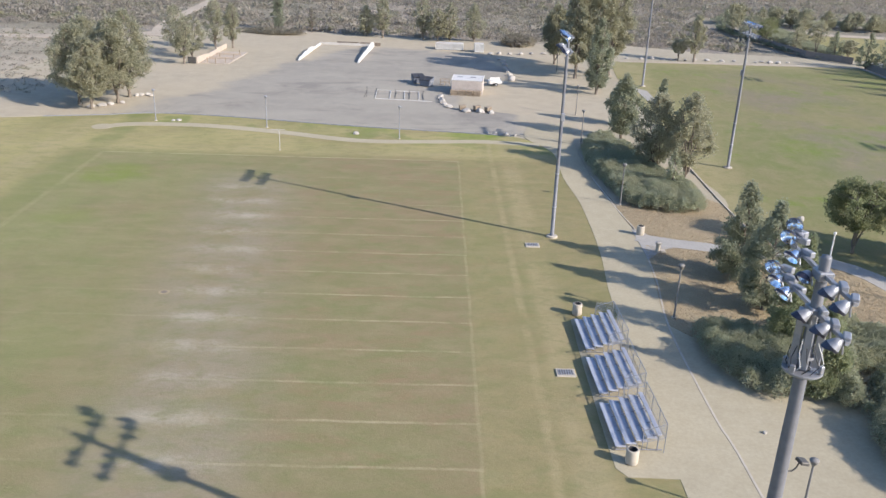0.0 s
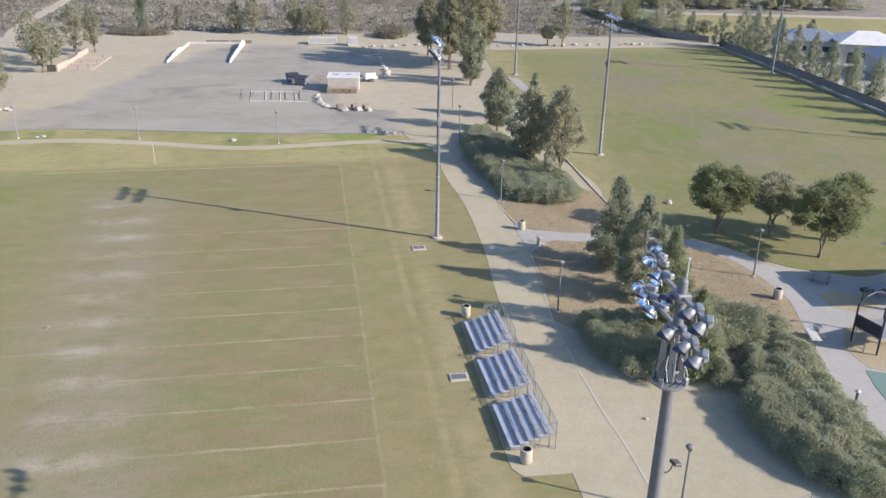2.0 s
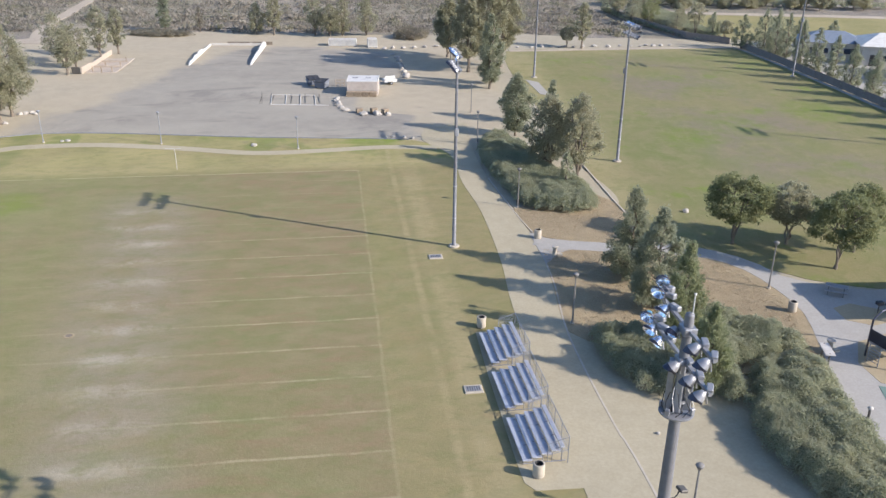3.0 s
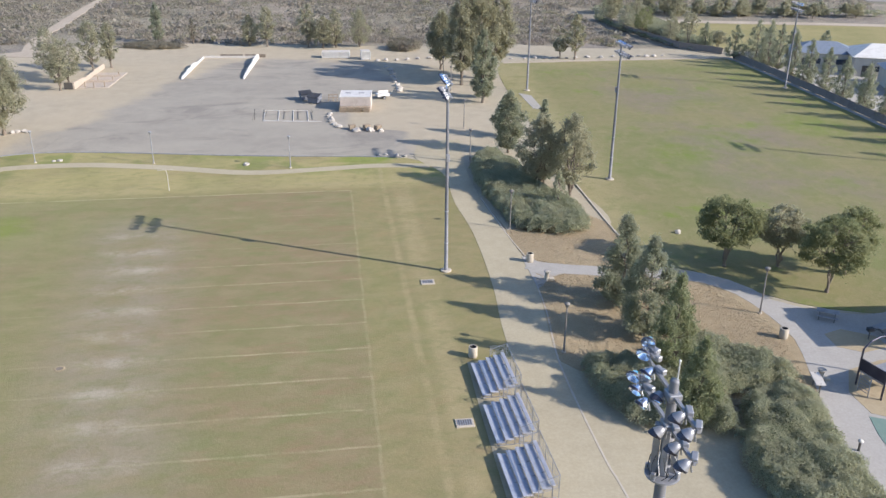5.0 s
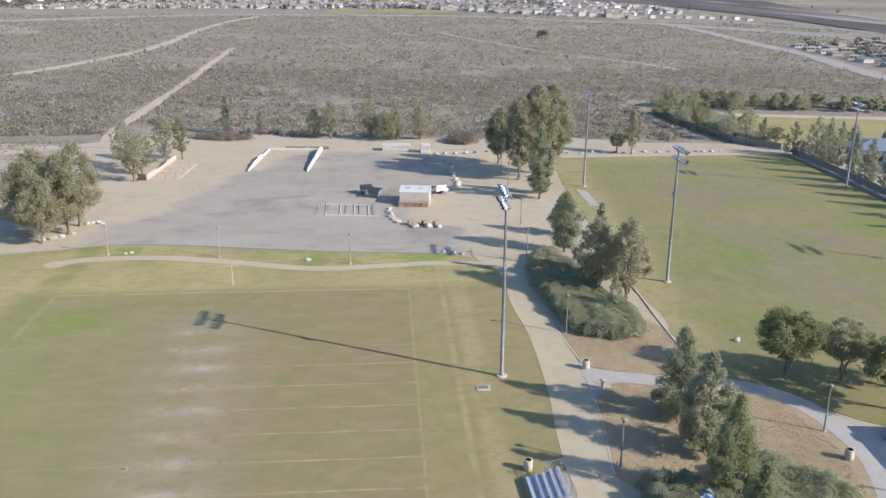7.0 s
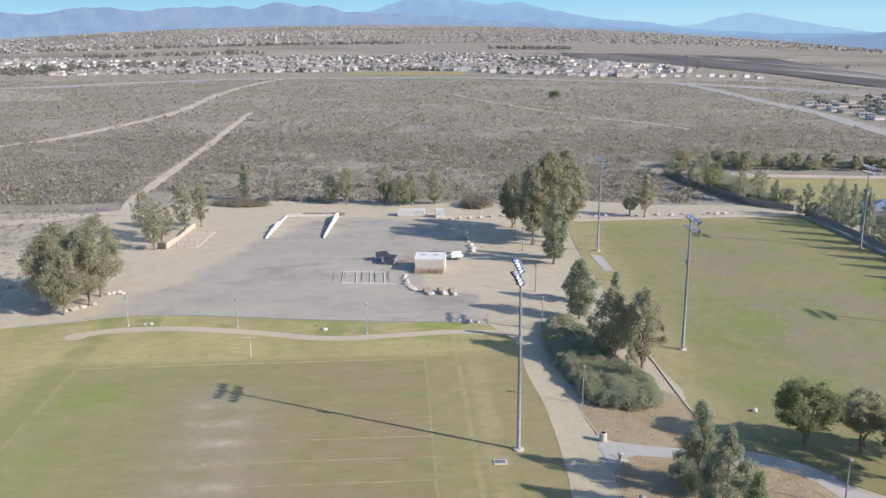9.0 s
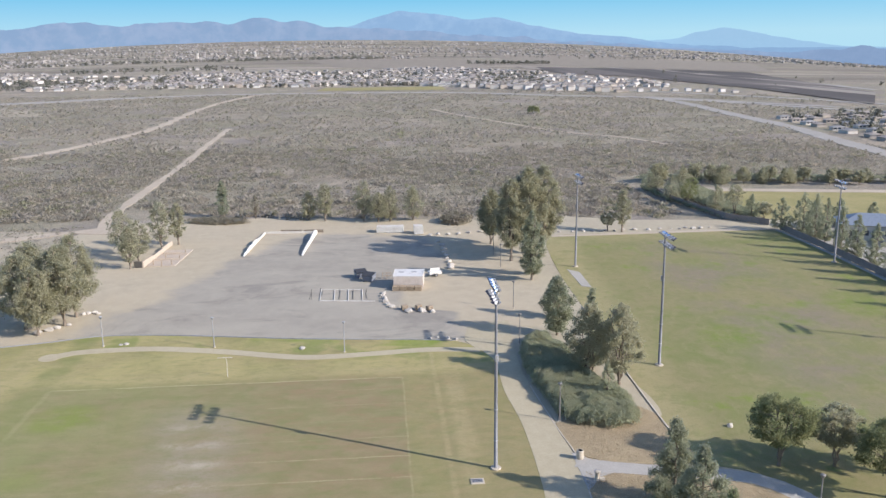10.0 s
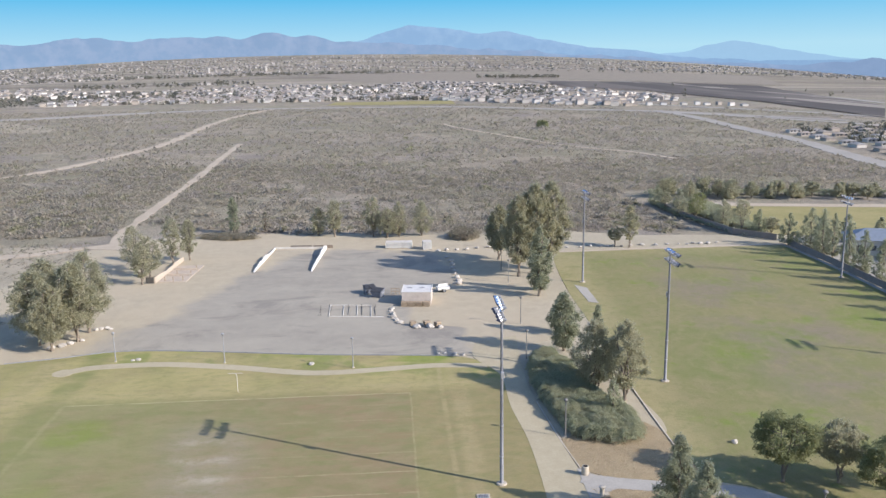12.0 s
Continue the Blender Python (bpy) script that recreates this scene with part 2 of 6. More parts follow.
def lot_material():
    """Old asphalt that wears away into pale dirt towards the rim."""
    k = Net("old_grey_asphalt")
    x, y, z = k.xyz()
    big = k.noise(0.045, 6, 0.65, 0.36, 0.62, stretch=(0.6, 1.2, 1))
    mid = k.noise(0.4, 5, 0.7, 0.35, 0.65)
    fine = k.noise(7.0, 5, 0.75, 0.3, 0.7)
    col = k.mix(big, (0.338, 0.307, 0.253), (0.278, 0.253, 0.214))
    col = k.mix(k.mul(mid, 0.5), col, (0.352, 0.318, 0.26))
    col = k.mix(k.mul(k.noise(0.07, 6, 0.7, 0.5, 0.66, stretch=(0.75, 1.3, 1), warp=0.9), 0.62), col, (0.19, 0.172, 0.155))
    col = k.mix(k.mul(k.noise(0.16, 6, 0.7, 0.5, 0.66, stretch=(0.8, 1.2, 1), warp=0.6), 0.5), col, (0.362, 0.327, 0.265))
    left = k.span(k.m("MULTIPLY_ADD", y, -0.38, k.m("ADD", x, 83.4)), -5.0, 9.0)
    right = k.span(k.m("MULTIPLY_ADD", k.near(y, 104.5, 11.0, 4.0), 9.0, x), 14.0, 6.0)
    back = k.span(k.m("MULTIPLY_ADD", x, 0.24, y), 158.0, 140.0)
    keep = k.mul(left, right, back)
    blend = k.span(k.m("ADD", keep, k.m("MULTIPLY_ADD", k.noise(0.09, 6, 0.7, 0.2, 0.8, warp=0.5), 0.7, -0.35)), 0.3, 0.75)
    soil = k.mix(mid, (0.425, 0.365, 0.266), (0.37, 0.32, 0.236))
    soil = k.mix(k.mul(k.noise(0.06, 5, 0.65, 0.4, 0.65), 0.6), soil, (0.43, 0.362, 0.262))
    col = k.mix(blend, soil, col)
    col = k.mix(k.mul(fine, 0.22), col, (0.14, 0.122, 0.1))
    k.bump(fine, 0.4, 0.03)
    return k.done(col, 0.94, 0, 0.15)


def earth(name, a, b, c, fine_scale=6.0, bump=0.35):
    k = Net(name)
    big = k.noise(0.07, 5, 0.65, 0.36, 0.64)
    mid = k.noise(0.8, 5, 0.7, 0.35, 0.68)
    fine = k.noise(fine_scale, 4, 0.75, 0.3, 0.7)
    col = k.mix(big, a, b)
    col = k.mix(k.mul(mid, 0.5), col, c)
    col = k.mix(k.mul(fine, 0.25), col, tuple(v * 0.55 for v in b))
    k.bump(fine, bump, 0.04)
    return k.done(col, 0.93, 0, 0.15)


M_SCRUB = scrub_material()
M_TURF = football_material()
M_SOCCER = soccer_material()
M_LOT = lot_material()
M_DIRT = earth("pale_dirt", (0.395, 0.345, 0.254), (0.345, 0.302, 0.225), (0.43, 0.378, 0.283))
M_WALK = earth("sandy_walkway_concrete", (0.4, 0.348, 0.242), (0.355, 0.308, 0.214), (0.435, 0.382, 0.274), 4.0, 0.12)
M_PAVE = earth("pale_sidewalk_concrete", (0.375, 0.352, 0.32), (0.325, 0.306, 0.276), (0.405, 0.382, 0.346), 5.0, 0.1)
M_MULCH = earth("bark_mulch", (0.355, 0.282, 0.175), (0.28, 0.218, 0.136), (0.42, 0.342, 0.22), 9.0, 0.45)
M_CHIP = plain("bark_chip", (0.35, 0.275, 0.175), (0.47, 0.38, 0.255), 0.9, 0, 2.2, 9.0, 0.2)
M_TRAIL = earth("sandy_trail", (0.43, 0.365, 0.285), (0.37, 0.31, 0.24), (0.48, 0.41, 0.33))
M_DRYGRASS = earth("dry_yellow_grass", (0.30, 0.26, 0.12), (0.23, 0.215, 0.09), (0.33, 0.27, 0.14))
def plough_material():
    """Dark tilled earth in long strips, with paler headlands."""
    k = Net("dark_ploughed_earth")
    strips = k.noise(0.012, 3, 0.5, 0.42, 0.6, stretch=(1.6, 0.16, 1.0))
    pale = k.noise(0.02, 3, 0.5, 0.58, 0.64, stretch=(1.5, 0.1, 1.0))
    col = k.mix(strips, (0.088, 0.078, 0.073), (0.135, 0.119, 0.108))
    col = k.mix(k.mul(pale, 0.8), col, (0.3, 0.265, 0.225))
    return k.done(col, 0.95, 0, 0.1)


M_FALLOW = earth("fallow_ground", (0.255, 0.22, 0.177), (0.205, 0.177, 0.142), (0.275, 0.238, 0.195), 1.0)
M_PLOUGH = plough_material()
M_ROADWAY = earth("worn_grey_roadway", (0.32, 0.297, 0.267), (0.28, 0.26, 0.235), (0.355, 0.33, 0.295))
M_SLOPE = earth("dry_weedy_slope", (0.36, 0.312, 0.24), (0.27, 0.24, 0.18), (0.4, 0.35, 0.27), 2.5, 0.6)
M_PLAYGREEN = plain("green_rubber_play_surface", (0.13, 0.20, 0.17), (0.17, 0.23, 0.2), 0.85)
M_SAND = earth("play_sand", (0.38, 0.31, 0.2), (0.34, 0.275, 0.18), (0.42, 0.345, 0.235))

# ---- object materials ----
M_MAST = plain("weathered_mast_steel", (0.19, 0.19, 0.2), (0.15, 0.15, 0.16), 0.6, 0.2)
M_POST = plain("faded_bronze_post", (0.17, 0.16, 0.15), (0.22, 0.205, 0.19), 0.7, 0.1)
M_GALV = plain("galvanised_steel", (0.33, 0.33, 0.345), (0.26, 0.265, 0.28), 0.5, 0.5)
M_ALU = plain("weathered_aluminium_plank", (0.5, 0.5, 0.54), (0.42, 0.42, 0.46), 0.5, 0.4)
M_CHROME = plain("polished_lamp_reflector", (0.9, 0.91, 0.94), (0.84, 0.85, 0.9), 0.2, 1.0)
M_HULL = plain("blue_grey_painted_steel", (0.17, 0.185, 0.22), (0.12, 0.13, 0.16), 0.6, 0.0, 1.2, 14.0)
M_ROOFSHEET = plain("dusty_pale_roof_sheet", (0.56, 0.54, 0.52), (0.46, 0.445, 0.43), 0.7, 0.0, 0.9, 9.0)
M_DARKMETAL = plain("dark_bronze_metal", (0.09, 0.085, 0.08), (0.13, 0.12, 0.11), 0.55, 0.4)
M_VISOR = plain("dark_visor", (0.05, 0.05, 0.07), (0.08, 0.08, 0.1), 0.4, 0.6)
M_CONC = plain("cast_concrete", (0.44, 0.385, 0.31), (0.36, 0.32, 0.26), 0.85, 0, 1.2, 30, 0.2)
M_WHITE = plain("chalky_white_paint", (0.62, 0.6, 0.56), (0.5, 0.475, 0.44), 0.6, 0, 0.8, 12)
M_OFFWHITE = plain("dusty_white_steel_panel", (0.52, 0.49, 0.45), (0.42, 0.385, 0.34), 0.55, 0, 0.9, 14)
M_CABIN = plain("dusty_pink_steel_panel", (0.52, 0.455, 0.405), (0.42, 0.36, 0.315), 0.6, 0, 0.9, 14)
M_BLACK = plain("black_plastic", (0.03, 0.03, 0.035), (0.06, 0.06, 0.06), 0.6)
M_WOOD = plain("raw_timber", (0.3, 0.235, 0.165), (0.24, 0.19, 0.135), 0.8, 0, 2.5, 18, 0.3)
M_TERRA = plain("salmon_block", (0.42, 0.352, 0.285), (0.36, 0.305, 0.25), 0.88, 0, 1.2, 20, 0.2)
M_ROCK = plain("pale_boulder", (0.42, 0.385, 0.34), (0.29, 0.265, 0.24), 0.9, 0, 1.4, 9, 0.6)
M_BARK = plain("grey_brown_bark", (0.16, 0.13, 0.1), (0.24, 0.2, 0.16), 0.9, 0, 3.0, 20, 0.6)
M_BLUEROOF = plain("blue_grey_metal_roof", (0.22, 0.25, 0.3), (0.18, 0.21, 0.25), 0.55, 0.2)
M_STUCCO = plain("cream_stucco", (0.58, 0.53, 0.45), (0.5, 0.46, 0.39), 0.88, 0, 0.5, 10)
M_STEELGREY = plain("grey_utility_metal", (0.3, 0.3, 0.31), (0.24, 0.24, 0.25), 0.6, 0.3)
M_FENCE = plain("dark_brown_fence_board", (0.19, 0.165, 0.15), (0.24, 0.21, 0.19), 0.85, 0, 1.0, 14, 0.2)
M_WIRE = plain("galvanised_chain_wire", (0.4, 0.42, 0.44), (0.33, 0.34, 0.36), 0.5, 0.5)

L_EUC = leaf_material("eucalyptus_leaves", (0.297, 0.292, 0.196), (0.402, 0.393, 0.27), (0.429, 0.402, 0.281))
L_OAK = leaf_material("dark_green_leaves", (0.172, 0.195, 0.096), (0.29, 0.308, 0.155), (0.32, 0.315, 0.172))
L_PINE = leaf_material("pine_needles", (0.244, 0.266, 0.187), (0.358, 0.374, 0.264), (0.369, 0.369, 0.255))
L_SHRUB = leaf_material("grey_green_shrub_leaves", (0.297, 0.317, 0.209), (0.429, 0.44, 0.31), (0.44, 0.427, 0.297))
L_SCRUB = leaf_material("dry_scrub_twigs", (0.2, 0.175, 0.142), (0.385, 0.336, 0.28), (0.29, 0.27, 0.187))
L_BRIGHT = leaf_material("bright_conifer_needles", (0.22, 0.248, 0.134), (0.325, 0.347, 0.196), (0.319, 0.328, 0.196))

# Leaves of far trees, paled: distance haze is mixed into their colour.
L_FAR = leaf_material("hazed_street_tree_leaves", (0.15, 0.15, 0.12), (0.22, 0.215, 0.175), (0.2, 0.19, 0.15))


# ---- mesh kit ----
class Shape:
    """Collects solids into one mesh."""

    def __init__(self):
        self.v, self.f = [], []

    def add(self, verts, faces):
        n = len(self.v)
        self.v += [tuple(p) for p in verts]
        self.f += [tuple(i + n for i in q) for q in faces]
        return self

    def box(self, c, s, rz=0.0, tilt=0.0, chamfer=0.0):
        """A box of size s about c; chamfer cuts its upright and upper edges."""
        m = Matrix.Rotation(rz, 3, "Z") @ Matrix.Rotation(tilt, 3, "Y")
        hx, hy, hz = s[0] / 2, s[1] / 2, s[2] / 2
        if chamfer <= 0:
            p = [(-hx, -hy, -hz), (hx, -hy, -hz), (hx, hy, -hz), (-hx, hy, -hz), (-hx, -hy, hz), (hx, -hy, hz), (hx, hy, hz), (-hx, hy, hz)]
            f = [(0, 3, 2, 1), (4, 5, 6, 7), (0, 1, 5, 4), (1, 2, 6, 5), (2, 3, 7, 6), (3, 0, 4, 7)]
        else:
            k = chamfer
            ring = lambda a, b, h: [(-a + k, -b, h), (a - k, -b, h), (a, -b + k, h), (a, b - k, h), (a - k, b, h), (-a + k, b, h), (-a, b - k, h), (-a, -b + k, h)]
            p = ring(hx, hy, -hz) + ring(hx, hy, hz - k) + ring(hx - k, hy - k, hz)
            f = [tuple(range(7, -1, -1)), tuple(range(16, 24))]
            f += [(j + i, j + (i + 1) % 8, j + 8 + (i + 1) % 8, j + 8 + i) for j in (0, 8) for i in range(8)]
        return self.add([Vector(c) + m @ Vector(q) for q in p], f)

    def tube(self, a, b, r0, r1=None, n=8, cap=True):
        r1 = r0 if r1 is None else r1
        a, b = Vector(a), Vector(b)
        w = (b - a).normalized()
        u = w.orthogonal().normalized()
        t = w.cross(u)
        p = []
        for q, r in ((a, r0), (b, r1)):
            p += [q + (u * math.cos(2 * math.pi * i / n) + t * math.sin(2 * math.pi * i / n)) * r for i in range(n)]
        f = [(i, (i + 1) % n, n + (i + 1) % n, n + i) for i in range(n)]
        if cap:
            f += [tuple(range(n - 1, -1, -1)), tuple(range(n, 2 * n))]
        return self.add(p, f)

    def lathe(self, c, profile, n=16, axis=None):
        """Turns (radius, height) pairs about an axis through c."""
        w = Vector(axis or (0, 0, 1)).normalized()
        u = w.orthogonal().normalized()
        t = w.cross(u)
        p, f = [], []
        for r, h in profile:
            p += [Vector(c) + w * h + (u * math.cos(2 * math.pi * i / n) + t * math.sin(2 * math.pi * i / n)) * r for i in range(n)]
        for j in range(len(profile) - 1):
            f += [(j * n + i, j * n + (i + 1) % n, (j + 1) * n + (i + 1) % n, (j + 1) * n + i) for i in range(n)]
        return self.add(p, f)

    def path(self, points, r, n=6):
        for a, b in zip(points, points[1:]):
            self.tube(a, b, r, r, n)
        return self

    def mesh(self, name, mat, smooth=False):
        me = bpy.data.meshes.new(name)
        me.from_pydata(self.v, [], self.f)
        me.materials.append(mat)
        if smooth:
            me.polygons.foreach_set("use_smooth", [len(p.vertices) == 4 for p in me.polygons])
        return me


def part(name, shape, mat, parent, label="", smooth=False):
    ob = new(name, shape.mesh(name, mat, smooth) if isinstance(shape, Shape) else shape)
    ob.parent = parent
    if label:
        tagged(ob, label)
    return ob


def thing(name, label, category, at=(0, 0, 0), rz=0.0, group="", kind=""):
    ob = new(name)
    ob.empty_display_size = 0.3
    ob.matrix_basis = pose(*at, 0, 0, rz)
    return tagged(ob, label, category, group, kind)


def cloud_mesh(name, verts, faces, mat):
    me = bpy.data.meshes.new(name)
    me.from_pydata(verts.reshape(-1, 3).tolist(), [], faces.tolist())
    me.materials.append(mat)
    return me


def cards(centres, size, rng, up=0.0, squash=0.6, drift=None):
    """A bent leaf-clump card at each centre, turned at random or along its drift; size may be one number or one each."""
    n = len(centres)
    a = rng.normal(size=(n, 3))
    a[:, 2] *= 1 - up
    a /= np.linalg.norm(a, axis=1)[:, None]
    if drift is not None:
        a += drift
        a /= np.linalg.norm(a, axis=1)[:, None] + 1e-9
    b = np.cross(a, rng.normal(size=(n, 3)))
    b /= np.linalg.norm(b, axis=1)[:, None]
    c = np.cross(a, b)
    s = (np.broadcast_to(size, n) * rng.uniform(0.6, 1.35, n))[:, None]
    q = np.stack([centres - a * s, centres - b * s * squash + c * s * 0.25, centres + a * s, centres + b * s * squash + c * s * 0.25], 1)
    return q, np.arange(4 * n).reshape(n, 4)


def smooth_line(points, step=2.0):
    """A rounded polyline through the points."""
    pts = [Vector((*p, 0)) for p in points]
    out = []
    for i in range(len(pts) - 1):
        p0, p1, p2, p3 = pts[max(i - 1, 0)], pts[i], pts[i + 1], pts[min(i + 2, len(pts) - 1)]
        n = max(1, int((p2 - p1).length / step))
        for j in range(n):
            t = j / n
            out.append(0.5 * (2 * p1 + (p2 - p0) * t + (2 * p0 - 5 * p1 + 4 * p2 - p3) * t * t + (3 * p1 - p0 - 3 * p2 + p3) * t ** 3))
    return [(p.x, p.y) for p in out] + [tuple(points[-1])]


def sheet(name, outline, z, mat, label, category, thick=0.3):
    """A level slab with that outline, its top at z."""
    bm = bmesh.new()
    top = [bm.verts.new((x, y, z)) for x, y in outline]
    low = [bm.verts.new((x, y, z - thick)) for x, y in outline]
    for tri in tessellate_polygon([[Vector((x, y, 0)) for x, y in outline]]):
        bm.faces.new([top[i] for i in tri])
    for i in range(len(top)):
        j = (i + 1) % len(top)
        bm.faces.new((top[i], low[i], low[j], top[j]))
    bmesh.ops.recalc_face_normals(bm, faces=bm.faces)
    me = bpy.data.meshes.new(name)
    bm.to_mesh(me)
    bm.free()
    me.materials.append(mat)
    return tagged(new(name, me), label, category, "", "structure")


def strip(name, points, width, z, mat, label, category, thick=0.3, step=2.0, rag=0.0):
    """A ribbon of that width along a rounded line."""
    line = smooth_line(points, step)
    sh = Shape()
    for i, p in enumerate(line):
        a, b = Vector(line[max(i - 1, 0)]), Vector(line[min(i + 1, len(line) - 1)])
        d = (b - a).normalized()
        w = width[0] + (width[1] - width[0]) * i / (len(line) - 1) if isinstance(width, tuple) else width
        w *= 1 + rag * noise.noise(Vector((p[0] * 0.11, p[1] * 0.11, 5.0)))
        nx, ny = -d.y * w / 2, d.x * w / 2
        zz = z + land(*p)
        sh.v += [(p[0] + nx, p[1] + ny, zz), (p[0] - nx, p[1] - ny, zz), (p[0] + nx, p[1] + ny, zz - thick), (p[0] - nx, p[1] - ny, zz - thick)]
    for i in range(len(line) - 1):
        k = 4 * i
        sh.f += [(k, k + 1, k + 5, k + 4), (k + 2, k, k + 4, k + 6), (k + 1, k + 3, k + 7, k + 5)]
    return tagged(new(name, sh.mesh(name, mat)), label, category, "", "structure")


def land(x, y):
    """Height of the open plain: level near by, a broad gentle swell far off."""
    r = math.hypot(x, y + 42)
    if r < 900:
        return 0.0
    t = min(1.0, (r - 900) / 3500)
    az = math.atan2(x, y + 42)
    az = max(-0.7, min(0.7, az))
    return (92.0 - 51.0 * az - 412.0 * az * az) * t ** 1.5


# ---- the land ----
def build_ground():
    radii = [0, 30, 60, 100, 150, 220, 320, 450, 600, 750, 900, 1050, 1250, 1500, 1800, 2200, 2700, 3300, 3900, 4400, 4700]
    n = 180
    v, f = [(0, -42, -0.1)], []
    for r in radii[1:]:
        for i in range(n):
            a = 2 * math.pi * i / n
            x, y = r * math.sin(a), -42 + r * math.cos(a)
            v.append((x, y, land(x, y) - 0.1))
    f += [(0, 1 + (i + 1) % n, 1 + i) for i in range(n)]
    for j in range(len(radii) - 2):
        k = 1 + j * n
        f += [(k + i, k + (i + 1) % n, k + n + (i + 1) % n, k + n + i) for i in range(n)]
    sh = Shape()
    sh.v, sh.f = v, f
    me = sh.mesh("ground", M_SCRUB)
    return tagged(new("ground", me), "dry grey-brown scrubland plain reaching the horizon", "ground", "", "structure")


build_ground()

# park ground, from the lowest sheet up
sheet("dirt_ground", [(-80.7, 70.7), (-79.3, 135.6), (-72, 167.5), (-64.9, 172.4), (-46.8, 172.5), (-30, 170), (-15, 167.0), (8, 168), (26, 166), (42, 168), (59.1, 160.1), (94.7, 155.7), (100.2, 141.5), (95.8, 43.7), (53.6, 13.9), (11.52, 18.45), (12.7, 56.7)],
      -0.04, M_DIRT, "pale tan bare dirt round the lot", "dirt")
lot_edge = smooth_line([(-77, 76.4), (-57.5, 80.9), (-51.2, 82.4), (-46, 84), (-39.6, 84.2), (-29.7, 82.7), (-14.3, 79.7), (3.9, 77.2), (9.6, 77.2)])
sheet("gravel_lot", lot_edge + [(16.3, 79.4), (24.7, 83.6), (27.8, 121.6), (27, 151.1), (14.3, 165.5), (-25.4, 174), (-52.4, 176.4), (-69.7, 166.9), (-74.9, 123.7), (-82.6, 90.4)],
      -0.02, M_LOT, "worn grey asphalt lot fading into pale dirt", "parking lot")
lawn_edge = smooth_line([(-140, 40), (-94.3, 72.5), (-77, 76), (-57.5, 80.5), (-51.2, 82), (-46, 83.7), (-39.6, 83.8), (-29.7, 82.3), (-14.3, 79.3), (3.9, 76.9), (9.6, 75), (12.6, 68.4), (12.5, 56.8), (13.08, 47.05), (12.74, 33.63), (11.85, 23.2), (11.5, 8.91), (11.21, -3.44), (10.4, -60)])
sheet("football_lawn", lawn_edge + [(10.4, -90), (-140, -90)], 0.0, M_TURF, "dry olive football turf with faded chalk lines and a worn middle", "lawn")
# Kerb darker than bare concrete: its shaded look is put into the colour.
strip("lot_kerb", [(-59.5, 80.2), (-57.5, 80.7), (-51.2, 82.2), (-46, 83.9), (-39.6, 84), (-29.7, 82.5), (-14.3, 79.5), (3.9, 77.1), (7.7, 76.3)], 0.14, 0.08, M_STEELGREY, "low concrete kerb along the asphalt lot, shade put into its dark grey", "kerb")
walk_left = smooth_line([(10.4, -70), (11.21, -3.44), (11.5, 8.91), (11.85, 23.2), (12.74, 33.63), (13.08, 47.05), (12.5, 56.8), (12.6, 68.4), (9.6, 75.7), (10.7, 82.4)])
walk_right = smooth_line([(17.4, 85), (16.3, 73.6), (15.8, 60.1), (16.68, 46.54), (17.29, 36.88), (16.61, 27.42), (15.39, 18.04), (15.19, 5.71), (15.44, -3.79), (15.2, -70)])
sheet("walkway", walk_left + walk_right, 0.02, M_WALK, "wide sandy concrete walkway along the football turf", "path")
sheet("sandy_lot", smooth_line([(14.6, -70), (15.16, -0.92), (14.91, 8.59), (15.39, 18.04), (16.25, 21.75)]) + smooth_line([(18.93, 19.55), (27.59, 9.23), (32.17, -11.57), (34, -70)]), 0.0, M_WALK, "bare sandy ground beside the shrub bed", "dirt")
strip("walkway_kerb", [(15.2, -60), (15.44, -3.79), (15.19, 5.71), (15.39, 18.04), (16.61, 27.42), (17.29, 36.88)], 0.16, 0.035, M_CONC, "thin pale concrete mow strip beside the walkway", "kerb")
strip("walkway_kerb", [(17.48, 39.73), (16.77, 46.52), (16, 58.2)], 0.16, 0.035, M_CONC, "thin pale concrete mow strip beside the shrub bed", "kerb")
strip("lawn_path", [(-49, 75.4), (-46.5, 76.9), (-42, 77.5), (-35, 77.4), (-24.7, 75), (-13.6, 71.6), (-4, 72), (3.8, 72.8), (11.3, 72)], (2.0, 1.7), 0.025, M_WALK, "narrow winding sandy path across the turf edge", "path")
tagged(new("path_end", Shape().lathe((-49.2, 75.3, 0.0), [(1.5, -0.2), (1.5, 0.022), (0.0, 0.022)], 20).mesh("path_end", M_WALK)), "rounded end of the sandy path", "path", "", "structure")
# planting beds
sheet("mulch_bed", smooth_line([(16.88, 46.99), (17.55, 39.24), (20.43, 37.34), (24.94, 36.46), (29.44, 36.73), (29.21, 45.71), (27.68, 50.66), (21.75, 49.64)]), 0.03, M_MULCH, "brown bark mulch bed beside the shrubs", "mulch bed")
sheet("mulch_bed", smooth_line([(17.43, 35.53), (16.43, 27.45), (15.59, 18.49), (18.81, 15.78), (25.88, 11.27), (34.0, 8.4), (36.2, 14.8), (37.3, 21.4), (36.1, 28.6), (33.2, 32.4), (24.0, 34.9), (20.4, 35.5)]), 0.03, M_MULCH, "brown bark mulch bed under the conifers", "mulch bed")
sheet("shrub_ground", smooth_line([(16, 58.2), (16.6, 73.5), (20.9, 78.6), (24.3, 72.2), (28.9, 60), (28.89, 46.7), (17.07, 46.96)]), 0.015, M_DIRT, "tan bare soil under the shrubs", "dirt")
sheet("bare_slope", smooth_line([(-190, 62), (-96, 76), (-80.9, 82), (-80.2, 120), (-76, 160), (-110, 166), (-190, 160)], 6), -0.05, M_SLOPE, "dry tan weedy ground beside the lot", "dirt")
